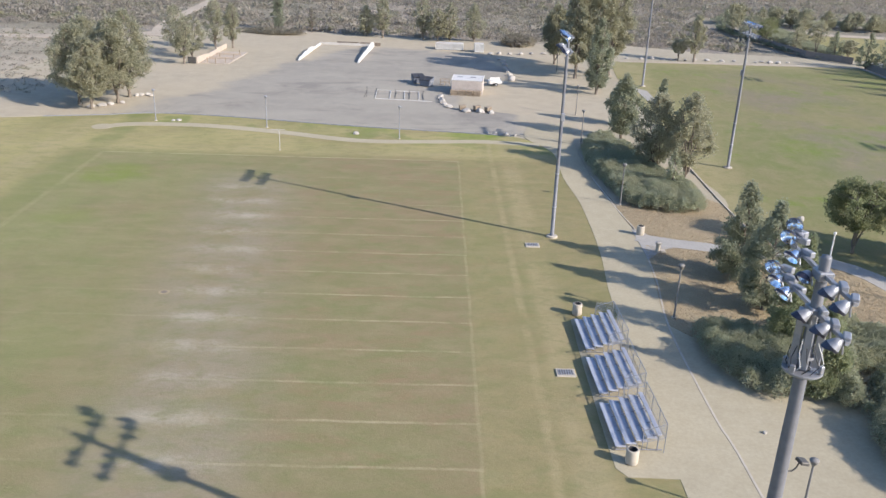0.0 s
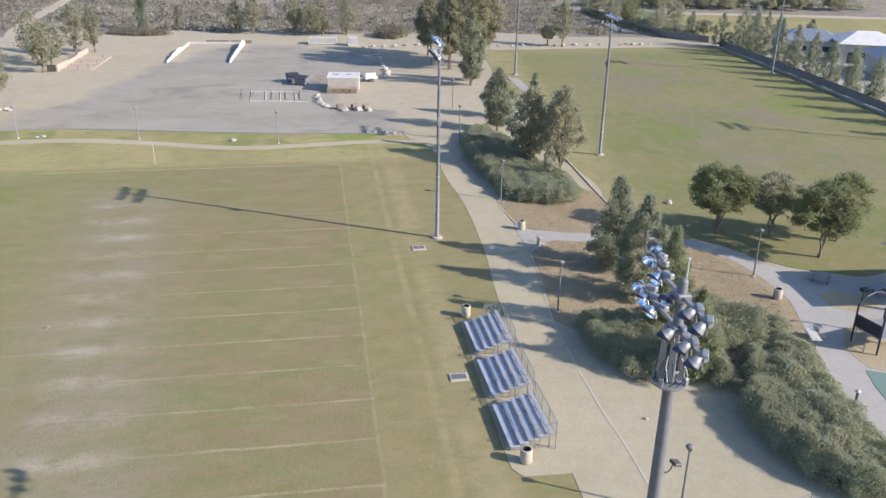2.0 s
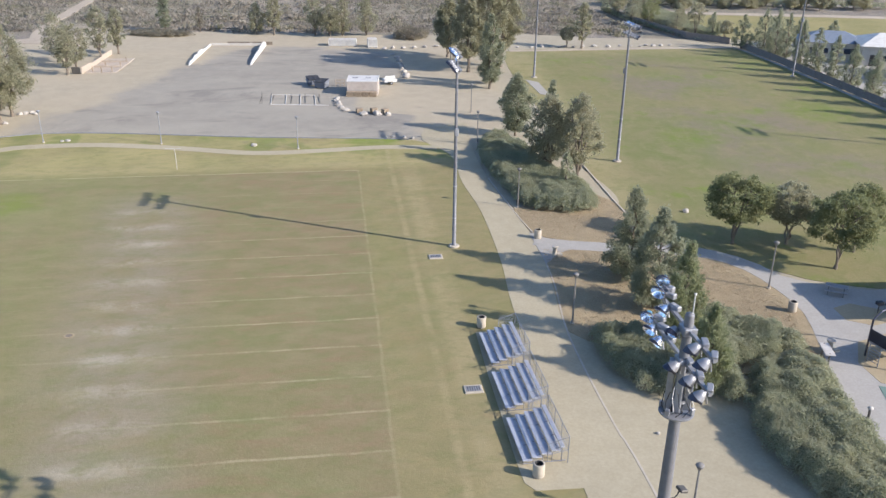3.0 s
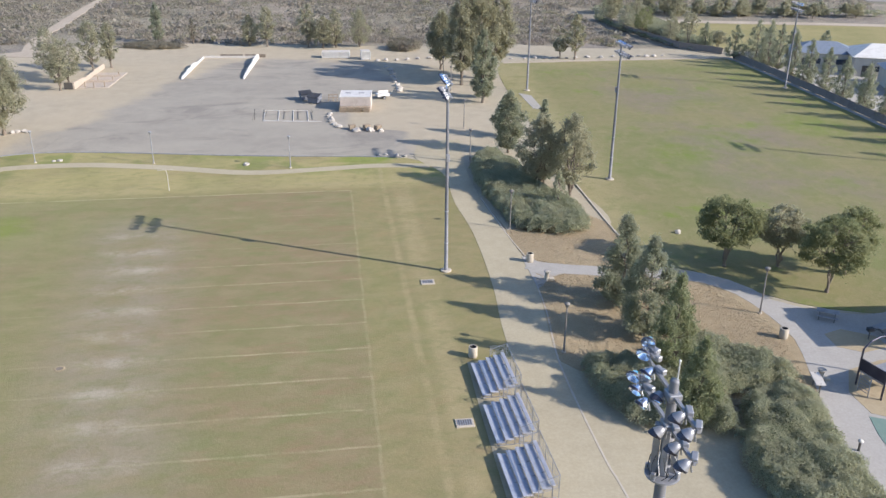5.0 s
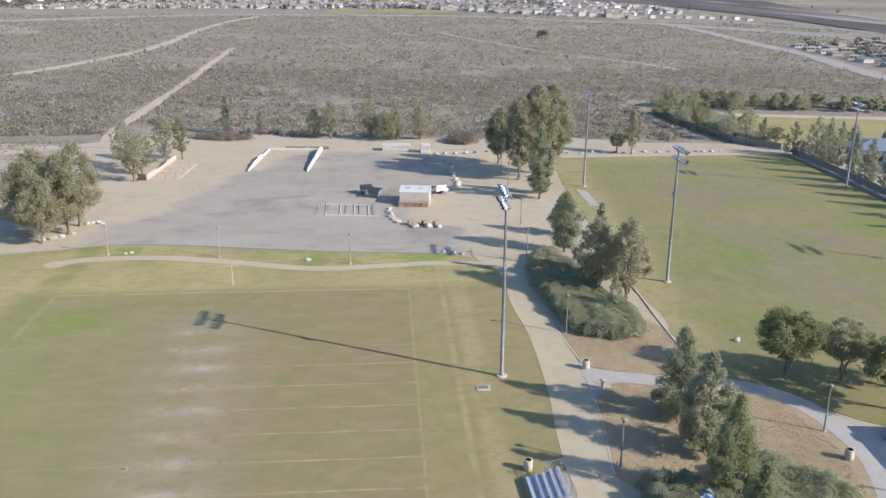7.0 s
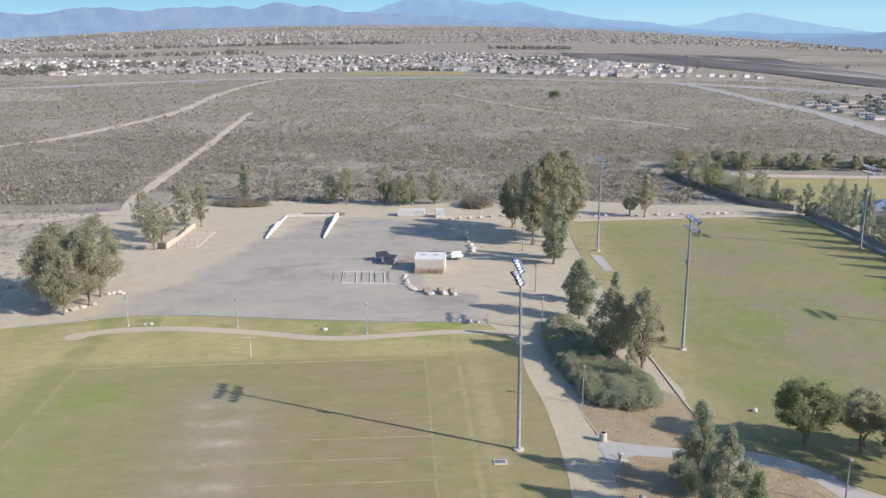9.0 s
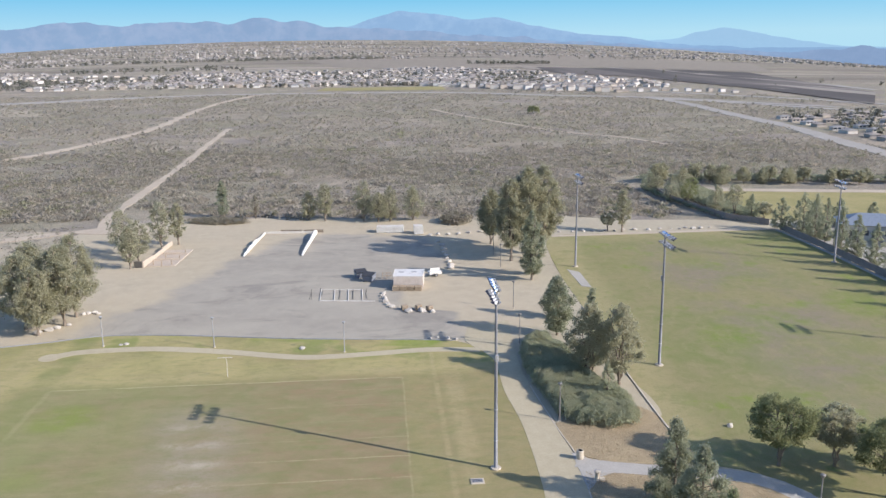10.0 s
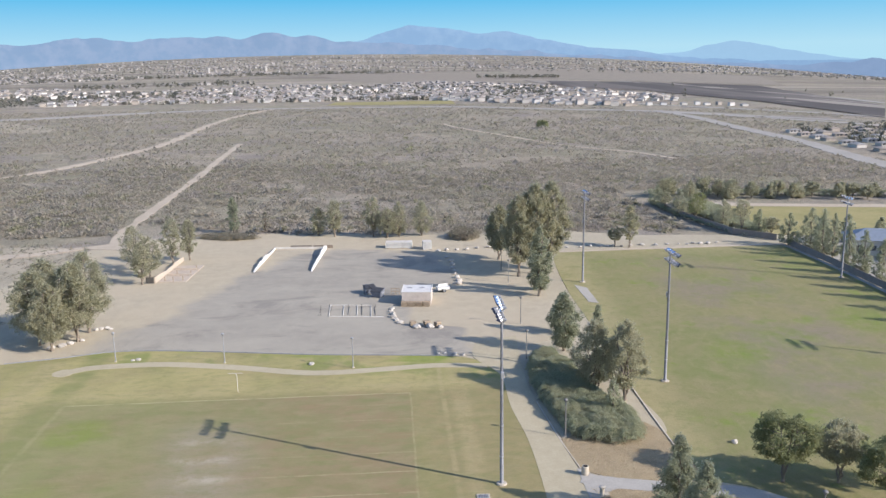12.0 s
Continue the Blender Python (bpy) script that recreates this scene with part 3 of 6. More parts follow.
# sidewalk, field beyond and playground
strip("sidewalk", [(17.13, 37.67), (20.39, 36.2), (24, 35.26), (29.35, 34.01), (33.74, 32.52), (36.61, 28.99), (37.73, 24.01), (37.81, 19.34), (36.21, 13.94), (34.23, 7.64), (33.13, 1.25), (32.29, -20.78)], 2.3, 0.045, M_PAVE, "pale concrete sidewalk curving round the mulch bed", "path")
sheet("sidewalk_apron", smooth_line([(17.05, 39.7), (17.8, 39.5), (18.6, 38.1), (20.35, 36.95), (20.4, 35.1), (18.7, 34.3), (17.6, 32.6), (16.95, 32.0)], 1.0), 0.05, M_PAVE, "pale concrete apron where the sidewalk meets the walkway", "path")
sheet("playground_paving", smooth_line([(36.95, 28.76), (40.47, 25.09), (45.52, 23.05), (55.5, 20.9), (55, -20), (33.6, -16), (34.3, 1.0), (35.2, 8.0), (37.6, 15.0), (38.18, 22.1)]), 0.035, M_PAVE, "pale concrete paving round the playground", "paving")
sheet("play_sand", smooth_line([(39.75, 20.06), (41.67, 20.76), (43.99, 19.16), (44.08, 17.3), (41.41, 16.69), (39.65, 17.83), (39.75, 20.06)])[:-1], 0.05, M_SAND, "small tan sand patch set in the paving", "sand")
sheet("play_sand", smooth_line([(38.47, 14.24), (41.78, 15.34), (50.24, 14.26), (53.3, 5), (46.5, 3.76), (36.6, 8.3), (36.6, 11.2), (38.3, 14.0), (38.47, 14.24)])[:-1], 0.05, M_SAND, "tan sand under the climbing frame", "sand")
sheet("play_surface", smooth_line([(36.2, 7.9), (46.49, 3.4), (53.2, 4.1), (53.6, -12), (34.5, -9), (34.9, 2.5), (36.2, 7.9)])[:-1], 0.06, M_PLAYGREEN, "dull green rubber play surface", "play surface")
soccer = smooth_line([(29.61, 36.23), (29.21, 45.71), (29.4, 59.9), (29.7, 71.2), (30.6, 92), (31.2, 110.4), (33.2, 134), (35.0, 140.9), (37.7, 145.2), (58.6, 145.1), (88, 144.1)]) + smooth_line([(89.3, 139.2), (88.5, 99.9), (87, 53.7), (90, -10)])
sheet("soccer_field", soccer + smooth_line([(55.5, 20.9), (45.54, 23.6), (40.51, 26.11), (36.83, 30.27), (33.8, 34.19)]), 0.0, M_SOCCER, "green grass sports field with worn tan patches", "lawn")
strip("field_kerb", [(29.41, 35.79), (29.13, 45.73), (29.3, 59.9), (29.6, 71.2), (30.5, 90.5)], 0.2, 0.12, M_CONC, "pale concrete edging of the green field", "kerb")
strip("field_path", [(36.3, 144.1), (58.6, 144.6), (75.2, 145), (89.6, 144.9)], 1.6, 0.04, M_TRAIL, "pale sandy path along the far field edge", "path")
strip("field_path", [(89.2, 144.6), (89.4, 124.8), (88.7, 99.8), (87.6, 71), (86.1, 27.2)], 0.9, 0.05, M_PAVE, "pale concrete strip along the boundary fence", "path")
sheet("concrete_pad", [(33.3, 114.5), (35.2, 112.2), (34.9, 101.7), (33.3, 102.5)], 0.04, M_PAVE, "pale concrete pad at the field edge", "paving")
sheet("dry_field", [(92.4, 156.4), (190.5, 132.5), (219.7, 163.2), (150.3, 187.9), (95, 200.2)], 0.02, M_DRYGRASS, "dry yellow-green grass field beyond the boundary", "lawn")
strip("dry_field_path", [(95, 201.1), (123.3, 194.9), (150.4, 188.9), (197.9, 175.1)], 5.0, 0.06, M_TRAIL, "pale sandy track along the dry field", "path")
sheet("yard", [(91.9, 95.2), (124.7, 80.8), (127, 138.9), (94.6, 153.9)], 0.0, M_PAVE, "pale paved yard round the building", "paving")

# tracks through the scrub
TRAILS = [
    ([(-60, 158), (-68, 164), (-71.6, 174), (-73, 193), (-75.3, 249.3), (-77.5, 308), (-80.1, 345), (-84.5, 440)], 2.8),
    ([(-169.9, 296.1), (-154.1, 311.2), (-141.6, 350.8), (-128.3, 443.5), (-133.2, 573), (-131.8, 704.5), (-113.7, 821.8), (-75.1, 829.5), (-18.8, 838.4)], 5.5),
    ([(-150, 150), (-105, 154), (-88, 156), (-76, 163), (-66, 163), (-56, 157)], 5.0),
    ([(37.5, 568), (46.7, 524.7), (72.2, 441.2), (92.4, 384.6), (112.7, 354.7), (123.9, 322)], 2.5),
    ([(-507, 640), (-325, 722), (-248, 785), (-153, 830), (-41, 826), (71.3, 803.5), (164.7, 717.3), (227.8, 666.5), (313.6, 520.3)], (32.0, 9.0)),
    ([(189.8, 238.5), (195.7, 276.4), (202.6, 325.5), (213.5, 390.4), (218.9, 473.3), (229.4, 592.3), (228.5, 679.2)], 9.5),
    ([(226.7, 647.3), (247.4, 620.8), (286.1, 536.6), (311.7, 464.3), (320.7, 399.5)], 9.0),
    ([(191.4, 911.5), (324.1, 634.7), (375.5, 485.6)], 10.0),
    ([(120, 2230), (256, 2167), (383, 1790), (465, 1362), (493, 977), (461, 724)], 9.0),
    ([(-760, 1500), (-300, 1560), (230, 1440), (420, 1120), (455, 860)], 9.5),
]
def wide(w):
    return isinstance(w, tuple) or w >= 9


for i, (pts, w) in enumerate(TRAILS):
    strip("track", pts, w, 0.02 + 0.012 * i, M_ROADWAY if wide(w) else M_TRAIL, "pale worn road across the plain" if wide(w) else "pale dusty track through the scrub", "road", step=4.0 if i < 8 else 25.0, rag=0.3 if wide(w) else 0.9)


def plot(name, corners, mat, label, lift=0.5):
    """A field of the plain between four corners, that lies on the swell of the land."""
    (ax, ay), (bx, by), (cx, cy), (dx, dy) = corners
    sh = Shape()
    n = 14
    for j in range(n + 1):
        for i in range(n + 1):
            u, v = i / n, j / n
            x = (1 - v) * ((1 - u) * ax + u * bx) + v * ((1 - u) * dx + u * cx)
            y = (1 - v) * ((1 - u) * ay + u * by) + v * ((1 - u) * dy + u * cy)
            sh.v.append((x, y, land(x, y) + lift))
    sh.f = [(j * (n + 1) + i, j * (n + 1) + i + 1, (j + 1) * (n + 1) + i + 1, (j + 1) * (n + 1) + i) for j in range(n) for i in range(n)]
    return tagged(new(name, sh.mesh(name, mat)), label, "field", "", "structure")


plot("ploughed_field", ((285, 1290), (360, 1141), (453, 1481), (262, 1600)), M_PLOUGH, "dark ploughed field behind the houses")
plot("ploughed_field", ((360, 1141), (372, 790), (589, 1292), (453, 1481)), M_PLOUGH, "broad dark ploughed field on the plain")
plot("ploughed_field", ((372, 790), (350, 540), (434, 679), (589, 1292)), M_PLOUGH, "dark ploughed field beside the road")
plot("fallow_field", ((300, 1720), (640, 1300), (900, 2000), (330, 2700)), M_FALLOW, "pale fallow field far out on the plain", 0.3)
plot("fallow_field", ((-60, 1600), (200, 1480), (250, 2080), (-180, 2120)), M_FALLOW, "pale fallow field beyond the houses", 0.3)
plot("fallow_field", ((-420, 780), (-330, 700), (-215, 560), (-330, 560)), M_SLOPE, "pale weedy ground before the road", 0.1)
plot("ball_field", ((-67, 880), (71, 862), (73, 940), (-60, 945)), M_DRYGRASS, "dull green ball field before the houses", 0.2)


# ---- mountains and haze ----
def mountain_material(name, near, far, haze_glow, strength):
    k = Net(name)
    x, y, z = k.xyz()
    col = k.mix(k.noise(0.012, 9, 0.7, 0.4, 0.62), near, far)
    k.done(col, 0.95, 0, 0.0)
    # Blue aerial haze is put in as emission over the dark rock colour.
    k.bsdf.inputs["Emission Color"].default_value = (*haze_glow, 1)
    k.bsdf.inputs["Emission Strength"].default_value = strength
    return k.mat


def mountain(name, r0, depth, ridge, rough, mat, label):
    """A relief range whose ridge runs through (azimuth, height), in degrees and metres."""
    na, nd = 420, 18
    az = np.linspace(-48, 48, na + 1)
    tops = np.interp(az, [p[0] for p in ridge], [p[1] for p in ridge]) + np.array([7 * noise.fractal(Vector((a * 1.1, r0, 0.5)), 0.8, 2.1, 5) for a in az])
    tops = np.convolve(np.pad(tops, 1, mode="edge"), np.ones(3) / 3, "valid")
    sh = Shape()
    for j in range(nd + 1):
        d = j / nd
        r = r0 + depth * d
        rise = max(0.0, 1 - abs(d - 0.75) / 0.75) ** 1.15
        for i in range(na + 1):
            a = radians(az[i])
            x, y = r * math.sin(a), -42 + r * math.cos(a)
            spur = noise.fractal(Vector((x * 0.0075, y * 0.0075, 3.1)), 0.9, 2.1, 6)
            sh.v.append((x, y, -190 + (tops[i] + 190) * rise + spur * rough * (1.15 - rise * 0.75)))
    n = na + 1
    sh.f = [(j * n + i, j * n + i + 1, (j + 1) * n + i + 1, (j + 1) * n + i) for j in range(nd) for i in range(na)]
    return tagged(new(name, sh.mesh(name, mat, True)), label, "mountain", "", "structure")


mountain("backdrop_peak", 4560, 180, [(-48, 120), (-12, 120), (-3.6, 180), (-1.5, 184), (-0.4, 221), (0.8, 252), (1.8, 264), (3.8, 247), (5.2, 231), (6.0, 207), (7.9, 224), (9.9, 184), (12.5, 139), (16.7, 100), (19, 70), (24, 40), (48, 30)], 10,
         mountain_material("far_haze_blue_mountain", (0.015, 0.025, 0.04), (0.04, 0.05, 0.06), (0.27, 0.425, 0.61), 0.62), "hazy blue mountain peaks on the horizon")
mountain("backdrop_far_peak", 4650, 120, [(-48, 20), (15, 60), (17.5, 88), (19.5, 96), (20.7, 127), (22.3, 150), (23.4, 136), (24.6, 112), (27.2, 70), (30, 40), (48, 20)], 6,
         mountain_material("palest_haze_blue_mountain", (0.015, 0.025, 0.04), (0.03, 0.04, 0.05), (0.33, 0.52, 0.68), 0.66), "palest hazy blue peak on the horizon")
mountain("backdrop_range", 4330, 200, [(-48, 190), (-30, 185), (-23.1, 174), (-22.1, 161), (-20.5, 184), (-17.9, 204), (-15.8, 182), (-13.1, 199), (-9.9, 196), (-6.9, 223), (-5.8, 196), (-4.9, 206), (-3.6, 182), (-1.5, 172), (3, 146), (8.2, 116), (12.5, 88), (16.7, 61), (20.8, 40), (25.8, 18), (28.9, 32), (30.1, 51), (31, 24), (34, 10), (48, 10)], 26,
         mountain_material("near_haze_blue_mountain", (0.015, 0.027, 0.035), (0.045, 0.05, 0.055), (0.255, 0.36, 0.525), 0.6), "hazy grey-blue foothills on the horizon")


def sky_backdrop():
    """Clear sky behind the mountains: pale at the skyline, bluer upward."""
    k = Net("clear_blue_sky")
    x, y, z = k.xyz()
    col = k.mix(k.span(z, 120, 420, 0, 1, False), (0.46, 0.74, 0.84), (0.1, 0.5, 0.8))
    em = k.node("ShaderNodeEmission")
    k.put(em.inputs[0], col)
    em.inputs[1].default_value = SKY_GLOW
    k.tree.links.new(em.outputs[0], k.tree.nodes["Material Output"].inputs[0])
    sh = Shape()
    n = 60
    for i in range(n + 1):
        a = radians(-60 + 120 * i / n)
        for z in (-100, 300, 900):
            sh.v.append((4790 * math.sin(a), -42 + 4790 * math.cos(a), z))
    for i in range(n):
        for j in range(2):
            b = 3 * i + j
            sh.f.append((b, b + 3, b + 4, b + 1))
    return tagged(new("backdrop_sky", sh.mesh("backdrop_sky", k.mat)), "clear pale blue sky behind the mountains", "sky", "", "structure")


SKY_GLOW = 0.63
sky_backdrop()


# ---- plants ----
def limb_path(a, b, rng, bend, n=4):
    pts = [Vector(a)]
    for i in range(1, n + 1):
        p = Vector(a).lerp(Vector(b), i / n)
        if i < n:
            p += Vector(rng.normal(size=3)) * bend
        pts.append(p)
    return pts


def taper(sh, pts, r0, r1, n=7):
    k = len(pts) - 1
    for i in range(k):
        sh.tube(pts[i], pts[i + 1], r0 + (r1 - r0) * i / k, r0 + (r1 - r0) * (i + 1) / k, n, cap=False)


# crown outline by height, bole left bare, number of leading stems, clump size, flattening, hang of the leaves
STYLES = {
    "euc": ([0.2, 0.33, 0.58, 0.84, 1.0], [0.4, 0.86, 1.0, 0.72, 0.25], 4, (0.17, 0.3), 1.0, -0.55),
    "full": ([0.1, 0.25, 0.5, 0.8, 1.0], [0.45, 0.9, 1.0, 0.66, 0.12], 2, (0.2, 0.34), 0.9, -0.1),
    "oak": ([0.4, 0.48, 0.65, 0.87, 1.0], [0.5, 0.92, 1.0, 0.86, 0.4], 4, (0.15, 0.28), 0.62, 0.1),
    "pine": ([0.07, 0.18, 0.4, 0.72, 1.0], [0.55, 0.95, 1.0, 0.66, 0.05], 1, (0.18, 0.31), 0.85, 0.5),
    "slim": ([0.04, 0.18, 0.42, 0.74, 1.0], [0.6, 0.95, 1.0, 0.62, 0.05], 1, (0.22, 0.36), 1.0, 0.6),
}


def make_tree(style, height, spread, seed, leaves, leaf_size):
    """Trunk and crown meshes of one tree: stems, limbs that each bear a clump of leaf sprays, gaps between the clumps."""
    rng = np.random.default_rng(seed)
    us, ws, stems, (small, large), flat, hang = STYLES[style]
    wood = Shape()
    r = 0.016 * height + 0.06
    low = us[0]
    fork = height * (0.05 if stems > 2 else 0.02)
    axes = []
    for s in range(stems):
        a = 2 * math.pi * (s + rng.uniform(0, 0.6)) / stems
        lean = spread * (rng.uniform(0.2, 0.5) if stems > 1 else 0.03)
        end = Vector((math.cos(a) * lean, math.sin(a) * lean, height * (rng.uniform(0.72, 0.95) if stems > 1 else 0.99)))
        axis = limb_path((0, 0, fork), end, rng, height * 0.014, 8)
        taper(wood, axis, r * (0.62 if stems > 2 else 0.95), r * 0.12)
        axes += axis[1:]
    taper(wood, limb_path((0, 0, -0.2), (0, 0, fork), rng, 0.02, 2), r * 1.25, r * 1.0)
    n = int((52 if style == "oak" else 46) + height * 2.2)
    core, size, full = [], [], []
    for i in range(n):
        u = low + (1 - low) * ((i + rng.uniform(0, 1)) / n) ** (1.25 if stems == 1 else 0.95)
        a = 2.4 * i + rng.uniform(-0.6, 0.6)
        wide = spread * np.interp(u, us, ws) * (1 + 0.22 * noise.noise(Vector((math.cos(a) * 1.3, math.sin(a) * 1.3, u * 4 + seed))))
        out = wide * rng.uniform(0.25, 1.0) ** 0.55
        k = spread * rng.uniform(small, large) * (0.55 + 0.45 * np.interp(u, us, ws))
        p = Vector((math.cos(a) * max(0.05, out - 0.5 * k), math.sin(a) * max(0.05, out - 0.5 * k), height * u - 0.35 * k))
        near = min(axes, key=lambda q: (q - p).length + 1.5 * max(0, q.z - p.z + 0.03 * height))
        taper(wood, limb_path(near, p, rng, 0.07, 2), r * 0.2, r * 0.05, 4)
        core.append(tuple(p))
        size.append(k)
        full.append(rng.uniform(0.25, 1.0))
    core, size, full = np.array(core), np.array(size), np.array(full)
    weight = size ** 2 * full
    pick = rng.choice(n, leaves, p=weight / weight.sum())
    d = rng.normal(size=(leaves, 3))
    d /= np.linalg.norm(d, axis=1)[:, None]
    rad = size[pick] * rng.uniform(0, 1, leaves) ** 0.45 * (1 + 0.3 * rng.normal(size=leaves))
    c = core[pick] + d * rad[:, None] * np.array([1.0, 1.0, flat])
    c[:, 2] = np.maximum(c[:, 2], height * low * 0.8 + 0.06 * height * rng.random(leaves))
    drift = d * (0.6 if hang > 0 else 0.15) + np.array([0, 0, hang])
    return (wood,) + cards(c, leaf_size, rng, 0.2, 0.4, drift)


LEAVES = {"euc": L_EUC, "full": L_PINE, "oak": L_OAK, "pine": L_PINE, "slim": L_PINE}
LABELS = {"full": "full olive-green tree", "euc": "open grey-green eucalyptus tree with several leaning stems", "oak": "round dark-green tree with forked grey trunk",
          "pine": "tapering grey-green conifer with a ragged crown", "slim": "slim upright dark-green tree"}
SEEDS = iter(range(100, 999))


def tree(x, y, height, style, spread, leaves=2600, leaf_size=0.3, label="", group="park trees", leaf_mat=None, z=0.0):
    seed = next(SEEDS)
    near = leaf_size < 0.3
    wood, q, f = make_tree(style, height, spread, seed, int(leaves * (2.1 if near else 1.7)), leaf_size * (0.68 if near else 0.72))
    t = thing("tree", label or LABELS[style], "tree", (x, y, z), seed * 77 % 360, group)
    part("trunk", wood, M_BARK, t, "", True)
    part("crown", cloud_mesh("crown", q, f, leaf_mat or LEAVES[style]), None, t)
    return t


def inside(x, y, poly):
    hit = np.zeros(len(x), bool)
    n = len(poly)
    for i in range(n):
        (x1, y1), (x2, y2) = poly[i], poly[(i + 1) % n]
        cross = ((y1 > y) != (y2 > y)) & (x < (x2 - x1) * (y - y1) / (y2 - y1 + 1e-12) + x1)
        hit ^= cross
    return hit


def edge_gap(x, y, poly):
    """Distance of each point from the outline."""
    best = np.full(len(x), 1e9)
    n = len(poly)
    for i in range(n):
        (x1, y1), (x2, y2) = poly[i], poly[(i + 1) % n]
        dx, dy = x2 - x1, y2 - y1
        t = np.clip(((x - x1) * dx + (y - y1) * dy) / (dx * dx + dy * dy + 1e-12), 0, 1)
        best = np.minimum(best, np.hypot(x - x1 - t * dx, y - y1 - t * dy))
    return best


M_TWIG = plain("leafy_twigs", (0.22, 0.23, 0.15), (0.28, 0.285, 0.19), 0.9, 0, 2.5, 9.0, 0.9)


def shrub_bed(name, outline, height, label, per_m2=46, leaf=0.2, mat=None, seed=5):
    """A mass of shrubs: one uneven canopy over the outline, all of small leaf sprays, over a core of twigs."""
    rng = np.random.default_rng(seed)
    poly = smooth_line(outline + outline[:1], 1.0)[:-1]
    px, py = np.array([p[0] for p in poly]), np.array([p[1] for p in poly])
    area = (px.max() - px.min()) * (py.max() - py.min())

    def canopy(x, y):
        swell = np.array([noise.noise(Vector((a * 0.33, b * 0.33, seed))) for a, b in zip(x, y)])
        lump = np.array([noise.noise(Vector((a * 0.95, b * 0.95, seed + 7))) for a, b in zip(x, y)])
        rim = edge_gap(x, y, poly) - 0.55 + 0.6 * lump
        return height * (0.86 + 0.3 * swell + 0.22 * lump) * np.clip(rim / 1.1, 0.0, 1.0) ** 0.5

    n = int(area * per_m2)
    x, y = rng.uniform(px.min() - 0.4, px.max() + 0.4, n), rng.uniform(py.min() - 0.4, py.max() + 0.4, n)
    keep = inside(x, y, poly)
    x, y = x[keep], y[keep]
    n = len(x)
    top = canopy(x, y)
    x, y, top = x[top > 0.2], y[top > 0.2], top[top > 0.2]
    n = len(x)
    z = 0.05 + top * (1 - np.minimum(0.75, np.abs(rng.normal(0, 0.16, n))) * rng.uniform(0.3, 1.0, n)) + np.abs(rng.normal(0, 0.05, n)) * height
    c = np.stack([x + rng.normal(0, 0.12, n), y + rng.normal(0, 0.12, n), z], 1)
    q, f = cards(c, leaf, rng, 0.2, 0.3, np.array([0, 0, 0.7]))
    step = max(0.5, math.sqrt(area) / 45)
    gx, gy = np.meshgrid(np.arange(px.min(), px.max() + step, step), np.arange(py.min(), py.max() + step, step))
    flat_x, flat_y = gx.ravel(), gy.ravel()
    gz = np.where(inside(flat_x, flat_y, poly), canopy(flat_x, flat_y) * 0.74 - 0.12, -0.15)
    core = Shape()
    core.v = list(zip(flat_x.tolist(), flat_y.tolist(), gz.tolist()))
    rows, cols = gx.shape
    core.f = [(j * cols + i, j * cols + i + 1, (j + 1) * cols + i + 1, (j + 1) * cols + i) for j in range(rows - 1) for i in range(cols - 1)
              if min(gz[j * cols + i], gz[j * cols + i + 1], gz[(j + 1) * cols + i], gz[(j + 1) * cols + i + 1]) > 0.1]
    base = thing(name, label, "shrubs", kind="stuff")
    tagged(part("twigs", core, mat or M_TWIG, base), kind="stuff")
    tagged(part("foliage", cloud_mesh("foliage", q, f, mat or L_SHRUB), None, base), kind="stuff")
    return base


# ---- sports lighting ----
def flood_lamp(parent, at, aim, k=1.0, bright=False):
    """A round floodlight: bowl, bright inside, dark visor, yoke."""
    aim = Vector(aim).normalized()
    c = Vector(at)
    body = part("floodlight", Shape().lathe(c, [(0.06 * k, -0.42 * k), (0.16 * k, -0.37 * k), (0.25 * k, -0.2 * k), (0.33 * k, 0.0), (0.345 * k, 0.03 * k), (0.33 * k, 0.03 * k)], 16, aim), M_CHROME if bright else M_GALV, parent, "round floodlight head", True)
    part("reflector", Shape().lathe(c, [(0.327 * k, 0.028 * k), (0.3 * k, -0.02 * k), (0.21 * k, -0.18 * k), (0.1 * k, -0.27 * k), (0.0, -0.28 * k)], 16, aim), M_CHROME, body, "bright mirrored reflector", True)
    up = Vector((0, 0, 1))
    side = aim.cross(up).normalized()
    lift = side.cross(aim)
    sh = Shape()
    n = 12
    for i in range(n + 1):
        a = math.pi * (i / n if bright else 1.5 * i / n - 0.25)
        o = (side * math.cos(a) + lift * math.sin(a)) * 0.35 * k
        sh.v += [c + o, c + o + aim * ((0.04 if bright else 0.12) + (0.1 if bright else 0.2) * max(0.0, math.sin(a))) * k]
    sh.v = [tuple(p) for p in sh.v]
    sh.f = [(2 * i, 2 * i + 1, 2 * i + 3, 2 * i + 2) for i in range(n)]
    part("visor", sh, M_VISOR, body, "dark visor over the lamp")
    part("yoke", Shape().tube(c - aim * 0.3, c - aim * 0.42 + Vector((0, 0, -0.16)), 0.045).tube(c - aim * 0.42 + Vector((0, 0, -0.16)), Vector((at[0] + 0.34, at[1], at[2] - 0.28)), 0.04), M_GALV, body)


